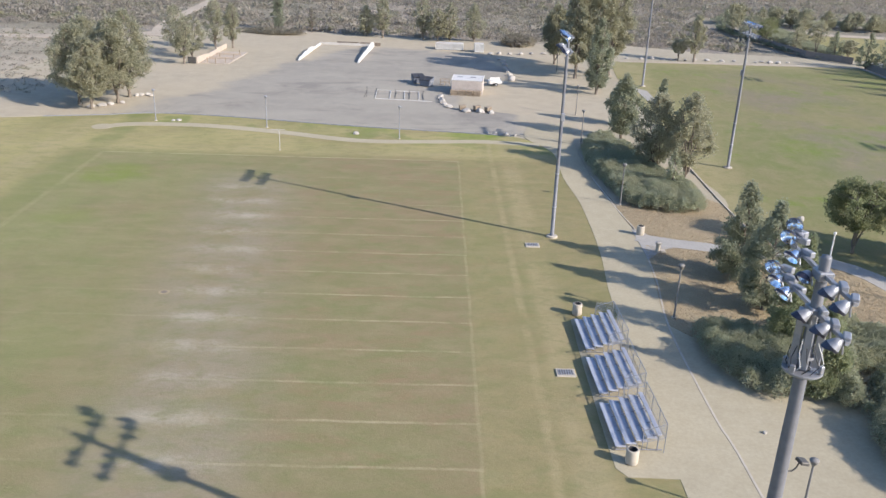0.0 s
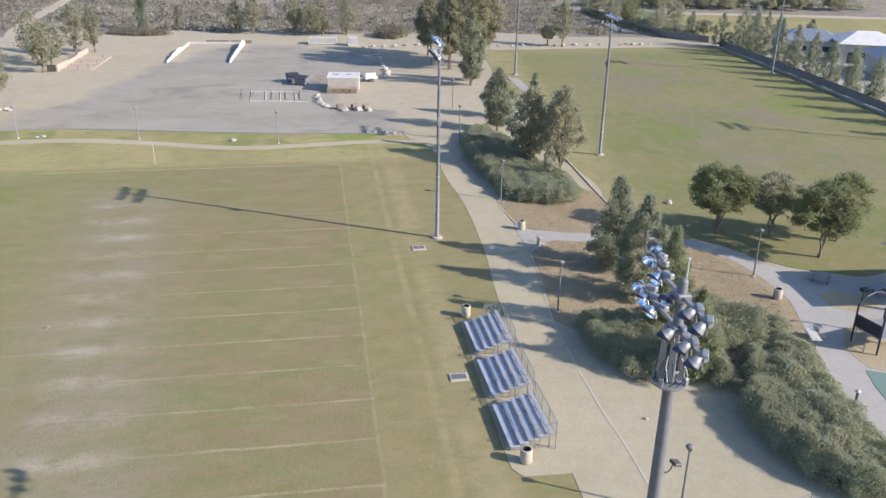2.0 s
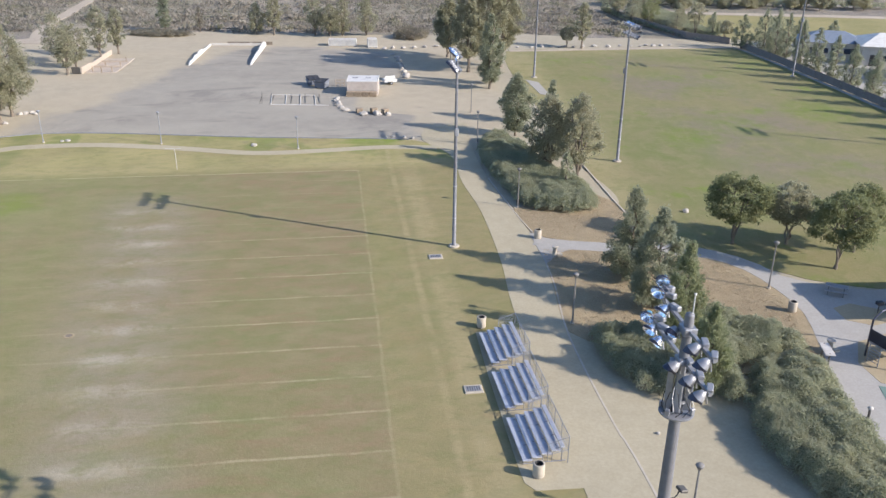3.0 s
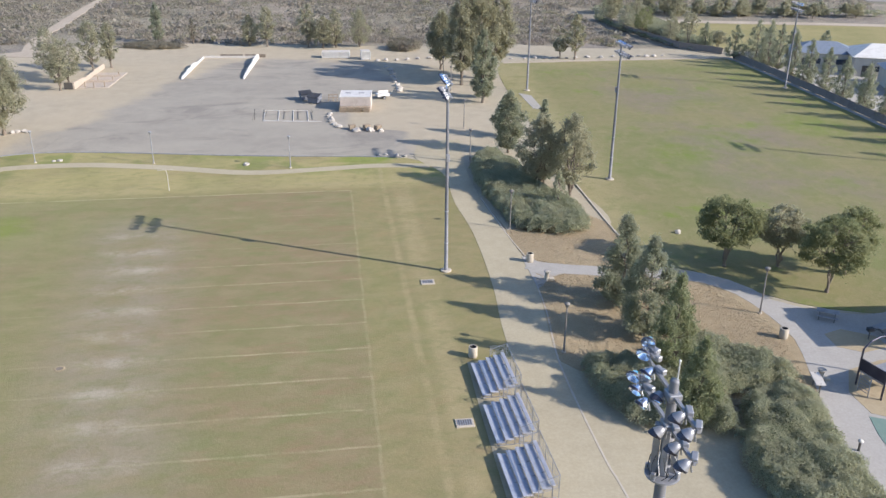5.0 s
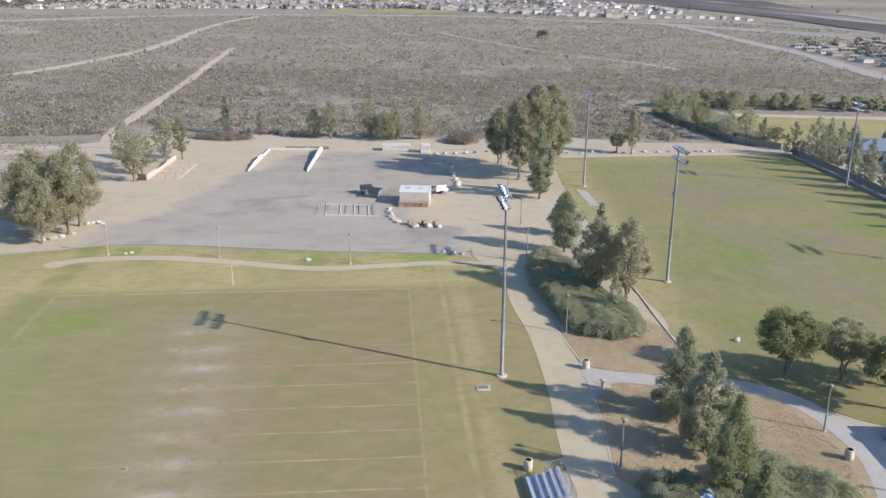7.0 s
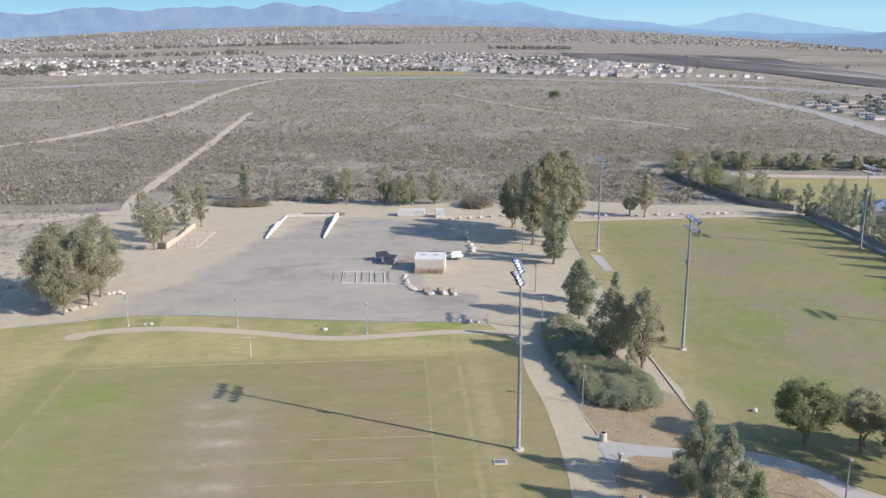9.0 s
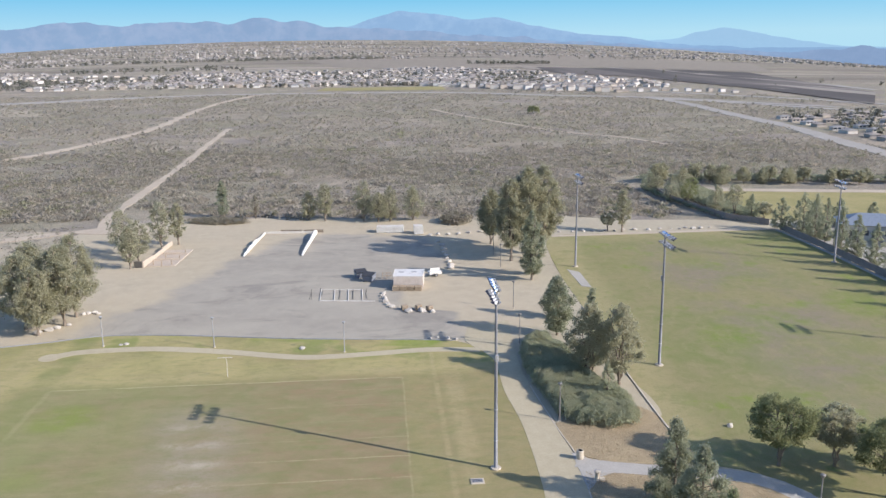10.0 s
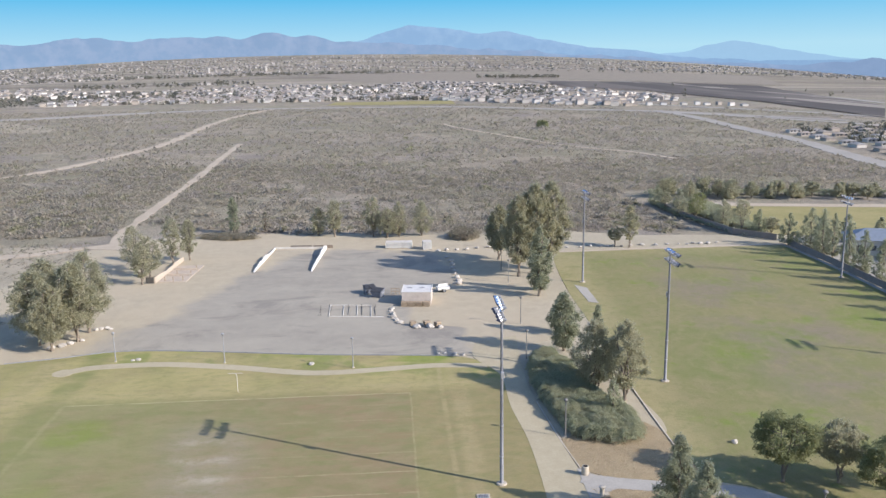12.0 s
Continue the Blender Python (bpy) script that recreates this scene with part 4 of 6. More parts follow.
def light_tower(name, label, at, rz, height=20.4, service=False):
    """A tall steel mast with two cross-arms of floodlights that look along -x; one carries a service ring and cabinets as well."""
    t = thing(name, label, "light pole", at, rz, "sports light towers")
    ring = height - 4.2
    part("footing", Shape().lathe((0, 0, 0), [(0.55, -0.3), (0.55, 0.12), (0.5, 0.16), (0.0, 0.16)], 16), M_CONC, t, "round concrete footing")
    wide = 1.08 if service else 0.68
    part("mast", Shape().lathe((0, 0, 0), [(0.36 * wide, 0.15), (0.36 * wide, 0.2), (0.29 * wide, 0.22), (0.25 * wide, ring * 0.55), (0.2 * wide, ring), (0.17 if service else 0.12, height - 0.1), (0.15 if service else 0.1, height - 0.02), (0.0, height)], 16), M_MAST, t, "tapered galvanised steel mast", True)
    for z in (3.1, ring * 0.42):
        part("joint_band", Shape().lathe((0, 0, z), [(0.28 * wide, -0.06), (0.31 * wide, -0.05), (0.31 * wide, 0.05), (0.28 * wide, 0.06)], 16), M_STEELGREY, t)
    if service:
        part("service_ring", Shape().lathe((0, 0, ring), [(0.24, -0.03), (0.64, -0.04), (0.67, 0.0), (0.67, 0.05), (0.64, 0.06), (0.24, 0.05)], 28), M_GALV, t, "flat round service platform")
        a = radians(-27)
        for i, off in enumerate((-0.36, 0.0, 0.36)):
            for side in (-0.2, 0.2) if i == 1 else (0.0,):
                spot = (math.cos(a) * off - math.sin(a) * side, math.sin(a) * off + math.cos(a) * side, ring + 1.15)
                part("ballast_box", Shape().box(spot, (0.26, 0.3 if i != 1 else 0.22, 2.15 - 0.16 * i), a, 0, 0.025), M_STEELGREY if i % 2 else M_GALV, t, "tall grey ballast cabinet")
        for z in (0.55, 1.75):
            part("clamp_band", Shape().lathe((0, 0, ring + z), [(0.2, -0.05), (0.31, -0.05), (0.31, 0.05), (0.2, 0.05)], 18), M_STEELGREY, t)
        for i in range(12):
            a, tip = 0.55 * i + 0.4, 0.5 + 0.35 * math.sin(5 * i) ** 2
            sh = Shape().path([(math.cos(a) * 0.5, math.sin(a) * 0.5, ring + 0.06), (math.cos(a + 0.4) * 0.6, math.sin(a + 0.4) * 0.6, ring + 0.22 + 0.02 * i), (math.cos(a + 0.15) * 0.52, math.sin(a + 0.15) * 0.52, ring + tip), (math.cos(a) * 0.34, math.sin(a) * 0.34, ring + tip + 0.4)], 0.016, 5)
            part("cable", sh, M_WHITE if i % 3 == 0 else M_BLACK, t)
        for x, y, z in ((-0.5, -0.3, 0.2), (-0.46, 0.36, 0.16), (0.44, -0.38, 0.22)):
            part("junction_box", Shape().box((x, y, ring + z), (0.18, 0.15, 0.26), x, 0, 0.02), M_GALV, t, "small grey junction box")
        part("antenna", Shape().tube((0.1, 0, height - 0.1), (0.1, 0, height + 0.75), 0.025).lathe((0.1, 0, height + 0.72), [(0.0, 0.09), (0.05, 0.05), (0.05, 0.0), (0.0, -0.02)], 8), M_WHITE, t, "thin white antenna")
    else:
        part("control_box", Shape().box((0.02, -0.36, 12.0), (0.34, 0.3, 0.7), 0, 0, 0.03), M_STEELGREY, t, "small grey control box")
    rows = [(height - 1.5, (-1.9, -0.95, 0.0, 0.95, 1.9)), (height - 0.3, (-1.9, -0.95, 0.0, 0.95, 1.9))]
    if service:
        # the lamps of the two arms: place along the arm, rise, how far before it, sideways and downward aim
        rows = [(height - 0.65, ((-2.15, -0.2, -0.35, 0.15, -1.0), (-1.3, -0.1, -0.35, 0.2, -1.0), (0.22, -0.25, -0.5, -0.5, -0.45), (1.6, -0.1, -0.4, -0.35, -0.55), (2.2, 0.4, -0.35, -0.8, -0.3), (2.45, 0.75, -0.1, -0.9, -0.2))),
                (height - 1.95, ((-2.2, -0.15, -0.35, 0.15, -1.0), (-1.3, -0.1, -0.35, 0.2, -1.0), (-0.3, -0.1, -0.55, 0.1, -0.7), (1.7, -0.25, -0.4, -0.3, -0.6), (2.5, -0.1, -0.4, -0.5, -0.45), (2.95, 0.25, -0.35, -0.85, -0.25)))]
    for z, spots in rows:
        lo, hi = (min(spots)[0], max(spots)[0]) if service else (min(spots), max(spots))
        arm = part("cross_arm", Shape().box((0, (lo + hi) / 2, z), (0.13, hi - lo + 0.3, 0.13)), M_GALV, t)
        part("gusset", Shape().box((0.0, 0, z - 0.02), (0.5 if service else 0.34, 0.6, 0.3), 0, 0, 0.03), M_GALV, arm)
        if service:
            for y, rise, ahead, side, down in spots:
                part("lamp_box", Shape().box((0.1, y * 0.94, z + 0.16 + rise * 0.5), (0.24, 0.5, 0.2), 0.2 * y, 0, 0.03), M_GALV, arm, "grey lamp driver box")
                part("bracket", Shape().tube((0.0, y * 0.95, z), (ahead * 0.6, y, z + rise), 0.035), M_GALV, arm)
                flood_lamp(t, (ahead, y, z + rise), (-0.75, side, down), 0.86 if y > 1 else 0.74, y > 1)
        else:
            for y in spots:
                part("lamp_box", Shape().box((0.06, y, z + 0.12), (0.26, 0.3, 0.18), 0, 0, 0.02), M_GALV, arm)
                flood_lamp(t, (-0.42, y, z + 0.02), (-1, 0.16 * y + 0.1 * math.sin(9 * y + z), -0.5 - 0.2 * math.sin(5 * y + 2 * z)), 0.9, math.sin(7 * y + 3 * z) > 0)
    return t


near_tower = light_tower("light_tower", "tall galvanised light tower with floodlights above the sandy ground", (9.43, -15.13, 0), 0, 19.7, True)
part("side_arm", Shape().path([(0.2, 0, 11.35), (0.42, 0, 11.36), (0.55, 0, 11.5), (0.6, 0, 11.7)], 0.03), M_DARKMETAL, near_tower, "thin bent bracket")
part("side_floodlight", Shape().box((0.72, 0, 11.78), (0.36, 0.4, 0.12), 0.2, 0.25, 0.03), M_DARKMETAL, near_tower, "flat dark floodlight box")
light_tower("light_tower", "tall galvanised light tower with floodlights standing in the turf", (8.65, 37.2, 0), 0, 19.6)
pole_b = light_tower("light_tower", "tall galvanised light tower at the green field's edge", (34.4, 63.4, 0), 180, 18.0)
copy_thing(pole_b, pose(35.4, 116.5, 0, 0, 0, 180))["label"] = "tall galvanised light tower by a concrete pad"
copy_thing(pole_b, pose(86.3, 113.6, 0) @ Matrix.Scale(0.9, 4))["label"] = "tall galvanised light tower by the boundary fence"
copy_thing(pole_b, pose(87.4, 61.5, 0) @ Matrix.Scale(0.94, 4))["label"] = "tall galvanised light tower whose shadow crosses the green field"


# ---- lamp posts ----
def lamp_post(at, height=4.5, tone=M_POST, label="slim bronze lamp post with a small cone head"):
    t = thing("lamp_post", label, "lamp post", at, 0, "park lamp posts")
    part("footing", Shape().lathe((0, 0, 0), [(0.2, -0.2), (0.2, 0.12), (0.0, 0.14)], 12), M_CONC, t)
    part("post", Shape().lathe((0, 0, 0), [(0.09, 0.1), (0.075, 1.0), (0.055, height - 0.3)], 10), tone, t, "", True)
    part("head", Shape().lathe((0, 0, height), [(0.05, -0.36), (0.1, -0.3), (0.24, -0.06), (0.25, 0.0), (0.18, 0.07), (0.0, 0.1)], 12), tone, t, "small cone lamp head", True)
    part("lens", Shape().lathe((0, 0, height), [(0.21, -0.09), (0.13, -0.22), (0.0, -0.22)], 12), M_WHITE, t, "milky lamp lens")
    return t


post = lamp_post((-43.1, 79.4, 0), label="slim pale lamp post on the turf by the lot", tone=M_STEELGREY)
for x, y in ((-26.8, 77.2), (-7.9, 73.1)):
    copy_thing(post, pose(x, y, 0))
post2 = lamp_post((17.46, 47.58, 0), 4.6)
for x, y in ((16.19, 19.85), (36.0, 24.5), (16.22, -4.99), (17.2, 73.6), (19.1, 91), (20.9, 117.9), (20.8, 127.7), (23.7, 150)):
    copy_thing(post2, pose(x, y, 0, 0, 0, x * 7))


# ---- bleachers ----
def chain_panel(sh, a, b, height, z0=0.0, step=0.11, w=0.006):
    """Crossed wires between two posts."""
    a, b = Vector(a), Vector(b)
    length = (b - a).length
    d = (b - a) / length
    k = -height
    while k < length:
        for sgn in (1, -1):
            s0, s1 = max(k, 0), min(k + height, length)
            if s1 > s0:
                u0, u1 = s0 - k, s1 - k
                z_0, z_1 = (u0, u1) if sgn > 0 else (height - u0, height - u1)
                p, q = a + d * s0, a + d * s1
                sh.add([(p.x, p.y, z0 + z_0 - w), (q.x, q.y, z0 + z_1 - w), (q.x, q.y, z0 + z_1 + w), (p.x, p.y, z0 + z_0 + w)], [(0, 1, 2, 3)])
        k += step


def bleacher(at, label):
    t = thing("bleacher", label, "bleacher", at, 0, "bleachers by the turf")
    L, rows = 4.75, 5
    for i in range(rows):
        x, z = 0.15 + 0.61 * i, 0.44 + 0.2 * i
        part("seat_plank", Shape().box((x, 0, z), (0.27, L, 0.05), 0, 0, 0.012), M_ALU, t, "ribbed aluminium seat plank")
        if i:
            for off in (-0.2, -0.41):
                part("foot_plank", Shape().box((x + off, 0, z - 0.24), (0.2, L - 0.02, 0.045), 0, 0, 0.01), M_ALU, t)
    for y in (-L / 2 + 0.25, -0.75, 0.75, L / 2 - 0.25):
        sh = Shape()
        sh.tube((0.1, y, 0.04), (2.9, y, 0.04), 0.035).tube((0.15, y, 0.3), (2.65, y, 1.14), 0.03).tube((2.62, y, 0.04), (2.62, y, 1.2), 0.03)
        for i in range(rows):
            x, z = 0.15 + 0.61 * i, 0.41 + 0.2 * i
            sh.tube((x, y, 0.04), (x, y, z), 0.028)
        sh.tube((0.2, y, 0.1), (2.6, y, 0.95), 0.022)
        part("support_frame", sh, M_GALV, t, "galvanised angle support frame")
    rail = Shape()
    hb = 2.0
    for y in (-L / 2, -L / 6, L / 6, L / 2):
        rail.tube((2.95, y, 0.0), (2.95, y, hb), 0.028)
    rail.tube((2.95, -L / 2, hb), (2.95, L / 2, hb), 0.028).tube((2.95, -L / 2, 1.0), (2.95, L / 2, 1.0), 0.022)
    part("back_rail", rail, M_GALV, t, "galvanised pipe guard rail")
    net = Shape()
    chain_panel(net, (2.95, -L / 2, 0), (2.95, L / 2, 0), hb - 0.9, 0.9)
    part("chain_mesh", net, M_WIRE, t, "chain-link guard mesh")
    for y in (-L / 2, L / 2):
        side = Shape().tube((1.6, y, 0.2), (1.6, y, 1.55), 0.025).tube((1.6, y, 1.55), (2.95, y, hb), 0.025).tube((1.6, y, 0.7), (2.95, y, 1.05), 0.02)
        part("side_rail", side, M_GALV, t)
        mesh = Shape()
        chain_panel(mesh, (1.6, y, 0), (2.95, y, 0), 1.05, 0.85)
        part("side_mesh", mesh, M_WIRE, t)
    return t


first = bleacher((8.05, 15.95, 0.05), "five-row aluminium bleacher with chain-link guard on a concrete pad")
first.rotation_euler.z = radians(1.7)
copy_thing(first, pose(7.96, 9.95, 0.05, 0, 0, 1.7))
copy_thing(first, pose(7.87, 4.05, 0.05, 0, 0, 1.7))
copy_thing(first, pose(20.0, -9.05, 0.02, 0, 0, 1))["label"] = "aluminium bleacher with chain-link guard on sandy ground"
sheet("bleacher_pad", smooth_line([(7.9, 19.3), (7.75, 12.6), (7.7, 2.2), (7.75, 0.2), (8.3, -0.6), (11.3, -0.7), (11.45, 8.6), (11.65, 19.3)], 2), 0.022, M_WALK, "worn sandy pad under the bleachers", "paving")


# ---- bins, slabs, rocks ----
def litter_bin(at, label="round exposed-concrete litter bin"):
    t = thing("litter_bin", label, "litter bin", at, 0, "park litter bins")
    part("bin_body", Shape().lathe((0, 0, 0), [(0.0, 0.0), (0.36, 0.0), (0.38, 0.05), (0.38, 0.88), (0.36, 0.93), (0.26, 0.93), (0.25, 0.5), (0.0, 0.5)], 18), M_CONC, t, "", True)
    part("liner", Shape().lathe((0, 0, 0), [(0.27, 0.94), (0.245, 0.945), (0.24, 0.6), (0.0, 0.58)], 16), M_BLACK, t, "black bin liner")
    return t


can = litter_bin((8.75, 0.75, 0.05), "round concrete litter bin at the end of the bleachers")
for x, y, lab in ((8.5, 20.1, "round concrete litter bin on the turf by the bleachers"), (17.61, 38.37, "round concrete litter bin beside the walkway"), (35.82, 19.93, "round concrete litter bin beside the mulch bed")):
    copy_thing(can, pose(x, y, 0.04))["label"] = lab


def vault_cover(at, label):
    t = thing("utility_cover", label, "utility cover", at, 0, "utility covers")
    part("collar", Shape().box((0, 0, 0.04), (1.35, 1.05, 0.1), 0, 0, 0.03), M_CONC, t, "pale concrete collar")
    part("grate", Shape().box((0, 0, 0.1), (1.05, 0.68, 0.03)), M_STEELGREY, t, "dark steel lid")
    for i in range(6):
        part("bar", Shape().box((-0.42 + 0.168 * i, 0, 0.12), (0.05, 0.62, 0.02)), M_DARKMETAL, t)
    return t


cover = vault_cover((6.33, 10.85, 0), "concrete utility cover with a steel lid in the turf")
copy_thing(cover, pose(6.48, 34.7, 0))


def boulder(at, size, seed, label="pale rounded boulder on the dirt", name="boulder", group="boulders"):
    rng = np.random.default_rng(seed)
    bm = bmesh.new()
    bmesh.ops.create_icosphere(bm, subdivisions=2, radius=1)
    off = Vector(rng.uniform(-9, 9, 3))
    size *= 0.74
    sx, sy, sz = size * rng.uniform(0.8, 1.25), size * rng.uniform(0.8, 1.2), size * rng.uniform(0.55, 0.85)
    for v in bm.verts:
        k = 1 + 0.35 * noise.noise(v.co * 1.3 + off) + 0.15 * noise.noise(v.co * 3.1 + off)
        v.co = Vector((v.co.x * sx * k, v.co.y * sy * k, max(-0.3, v.co.z) * sz * k + sz * 0.25))
    me = bpy.data.meshes.new(name)
    bm.to_mesh(me)
    bm.free()
    me.materials.append(M_ROCK)
    ob = new(name, me)
    ob.matrix_basis = pose(*at, 0, 0, rng.uniform(0, 360))
    return tagged(ob, label, "rock", group)


for i, (x, y, s) in enumerate([(-2.1, 102.2, 0.6), (-2.3, 100.5, 0.55), (-2, 98.9, 0.6), (-1.9, 97.2, 0.7), (-1.5, 95.4, 0.6), (-0.8, 93.8, 0.75), (1.9, 91.0, 0.75), (4.0, 91.0, 0.8), (5.7, 90.4, 0.75), (4.4, 90.7, 0.5),
                              (11.1, 118.3, 1.05), (11.4, 120.6, 1.1), (11.2, 123, 1.0), (11.0, 126, 0.8), (11.1, 128.6, 0.8), (10.9, 131.6, 0.9), (11, 134.6, 1.0), (11, 138, 1.0), (10.3, 141.7, 0.8), (9.1, 115.7, 0.6), (7.5, 113.9, 0.5),
                              (9, 148.6, 0.8), (10.9, 149.1, 0.9), (13.3, 149.1, 0.8), (15.7, 149.2, 0.9), (18.1, 150, 0.8), (20.9, 150.8, 0.9)]):
    boulder((x, y, 0), (1.1 if i < 10 else 0.84) * s, 20 + i)
for i in range(17):
    u = i / 16
    boulder((39.0 + 37 * u + 1.1 * math.sin(7 * i), 148.2 + 0.5 * math.sin(4 * i), 0), 0.45 + 0.3 * math.sin(3.7 * i) ** 2, 60 + i, "pale boulder in the row along the green field")
for i, (x, y, s) in enumerate([(-53.8, 87.7, 0.9), (-52.9, 88.6, 0.7), (-51.6, 90.0, 0.6), (-55.2, 86.9, 0.8), (-50.5, 95.9, 0.8), (-49.6, 96.2, 0.7), (-51.2, 95.6, 0.6), (-48.9, 95.6, 0.5), (-60.6, 110.5, 1.2), (-62.9, 106.5, 1.0), (-66.2, 103.7, 1.3), (-58.6, 149.9, 0.9)]):
    boulder((x, y, 0), s, 90 + i, "pale boulder under the trees")
boulder((-14, 75.2, 0), 0.55, 111, "single pale boulder on the turf by the path")
boulder((36.09, 44.17, 0), 0.6, 112, "single pale boulder on the green field")
for x, y, s in ((-40.0, 79.9, 0.55), (-40.7, 79.7, 0.4)):
    boulder((x, y, 0), s, int(113 + s * 10), "pale broken rock on the turf")
for x, y, s in ((4.5, 77.7, 0.4), (5.6, 77.8, 0.38), (7.1, 77.2, 0.45), (8.3, 76.7, 0.4)):
    boulder((x, y, 0), s, int(131 + x * 3), "pale rock at the corner of the lot")
boulder((17.79, 4.15, 0), 0.22, 141, "small pale stone on the sandy ground")


def turf_hole(at):
    t = thing("turf_hole", "small worn hole with a brown earthy rim in the turf", "hole", at)
    part("rim", Shape().lathe((0, 0, 0), [(0.5, -0.02), (0.4, 0.02), (0.3, 0.025), (0.24, 0.012)], 18), M_MULCH, t, "brown earthy rim", True)
    part("hollow", Shape().lathe((0, 0, 0), [(0.27, 0.018), (0.12, 0.012), (0.0, 0.01)], 14), M_BARK, t, "dark hollow")


turf_hole((-24.8, 22.3, 0))


# ---- goal ----
def goal_post(at):
    t = thing("goal_post", "thin white goose-neck goal post on the turf", "goal post", at, 0)
    part("upright_neck", Shape().path([(0, 0, -0.1), (0, 0, 2.1), (0, -0.4, 2.75), (0, -1.0, 3.05)], 0.04, 8), M_OFFWHITE, t, "bent white support pipe")
    part("crossbar", Shape().tube((-0.95, -1.0, 3.05), (0.95, -1.0, 3.05), 0.03), M_OFFWHITE, t)
    return t


goal_post((-22.9, 65.4, 0))


# ---- the lot ----
def frame_rack(at):
    t = thing("horseshoe_court", "thin white timber court frame of open bays on the asphalt", "game court", at)
    w, d, h = 9.6, 7.0, 0.12
    part("rail", Shape().box((w / 2, 0, h / 2), (w, 0.17, h), 0, 0, 0.02), M_OFFWHITE, t, "long white timber rail")
    part("rail", Shape().box((3.7 - 1.15, d, h / 2), (7.5, 0.1, h), 0, 0, 0.02), M_OFFWHITE, t, "long white timber rail")
    for i in range(4):
        x = 0.06 + i * 2.45
        part("divider", Shape().tube((x, 0.1, h / 2), (x - 1.13, d - 0.05, h / 2), 0.07), M_OFFWHITE, t)
    for i in range(4):
        x = 0.05 + i * 2.42 + (0.9 if i else 0.0)
        part("stake", Shape().tube((x - 0.2, 1.2, 0.05), (x - 0.6 - 0.18 * i, d - 1.0, 0.1), 0.04).tube((x - 0.9, d - 1.6, 0), (x - 0.9, d - 1.6, 0.7), 0.04), M_DARKMETAL, t, "dark slanting bar")
    part("stake", Shape().tube((-1.5, 0.6, 0), (-1.4, 0.7, 1.9), 0.04).tube((-1.45, 0.6, 1.2), (-1.9, 0.5, 0), 0.035), M_DARKMETAL, t, "dark upright stake")
    return t


frame_rack((-13.1, 98.9, -0.03)).rotation_euler.z = radians(-8)


def storage_cabin(at):
    t = thing("storage_cabin", "dusty pinkish corrugated storage cabin with a flat pale roof", "cabin", at)
    w, d, h = 5.3, 4.8, 2.35
    part("wall", Shape().box((0, d / 2, h / 2), (w - 0.12, d - 0.12, h)), M_CABIN, t, "dusty pinkish steel wall")
    n = 15
    for i in range(n):
        x = -w / 2 + 0.2 + (w - 0.4) * i / (n - 1)
        part("wall_panel", Shape().box((x, 0.03, h / 2 + 0.02), (0.26, 0.1, h - 0.12)), M_CABIN, t)
    for i in range(14):
        y = 0.3 + (d - 0.6) * i / 13
        part("wall_panel", Shape().box((w / 2 - 0.03, y, h / 2 + 0.02), (0.1, 0.3, h - 0.12)), M_CABIN, t)
        part("wall_panel", Shape().box((-w / 2 + 0.03, y, h / 2 + 0.02), (0.1, 0.3, h - 0.12)), M_CABIN, t)
    roof = part("roof", Shape().box((0, d / 2, h + 0.06), (w + 0.1, d + 0.1, 0.12), 0, 0, 0.03), M_ROOFSHEET, t, "flat dusty pale roof sheet")
    for x in (-w / 2, w / 2):
        part("roof_edge", Shape().box((x, d / 2, h + 0.14), (0.12, d + 0.12, 0.1), 0, 0, 0.02), M_WHITE, roof)
    for x in (-1.4, 0.9):
        part("roof_hatch", Shape().box((x, d * 0.55, h + 0.16), (1.0, 0.35, 0.1), 0, 0, 0.02), M_STEELGREY, roof)
    return t


storage_cabin((2.3, 104.4, -0.03)).rotation_euler.z = radians(-6)


def crate(at, rz, s=1.0):
    t = thing("timber_crate", "small raw timber crate with slatted sides", "crate", at, rz, "timber crates")
    part("base", Shape().box((0, 0, 0.06), (1.15 * s, 0.95 * s, 0.1)), M_WOOD, t)
    for z in (0.24, 0.46, 0.68):
        part("slat", Shape().box((0, -0.46 * s, z), (1.2 * s, 0.05, 0.16)), M_WOOD, t)
        part("slat", Shape().box((0, 0.46 * s, z), (1.2 * s, 0.05, 0.16)), M_WOOD, t)
        part("slat", Shape().box((0.57 * s, 0, z), (0.05, 0.86 * s, 0.16)), M_WOOD, t)
        part("slat", Shape().box((-0.57 * s, 0, z), (0.05, 0.86 * s, 0.16)), M_WOOD, t)
    part("lid", Shape().box((0, 0, 0.79), (1.2 * s, 0.98 * s, 0.05)), M_WOOD, t)
    return t


box0 = crate((0.12, 103.9, -0.03), -6)
for i in range(1, 4):
    copy_thing(box0, pose(0.12 + 1.32 * i, 103.9 - 0.14 * i, -0.03, 0, 0, -12 + 3 * math.sin(9 * i)))
box1 = crate((1.25, 92.2, -0.03), 14, 0.8)
for x, y in ((3.55, 92.1), (5.3, 91.4)):
    copy_thing(box1, pose(x, y, -0.03, 0, 0, 10 + x * 5))


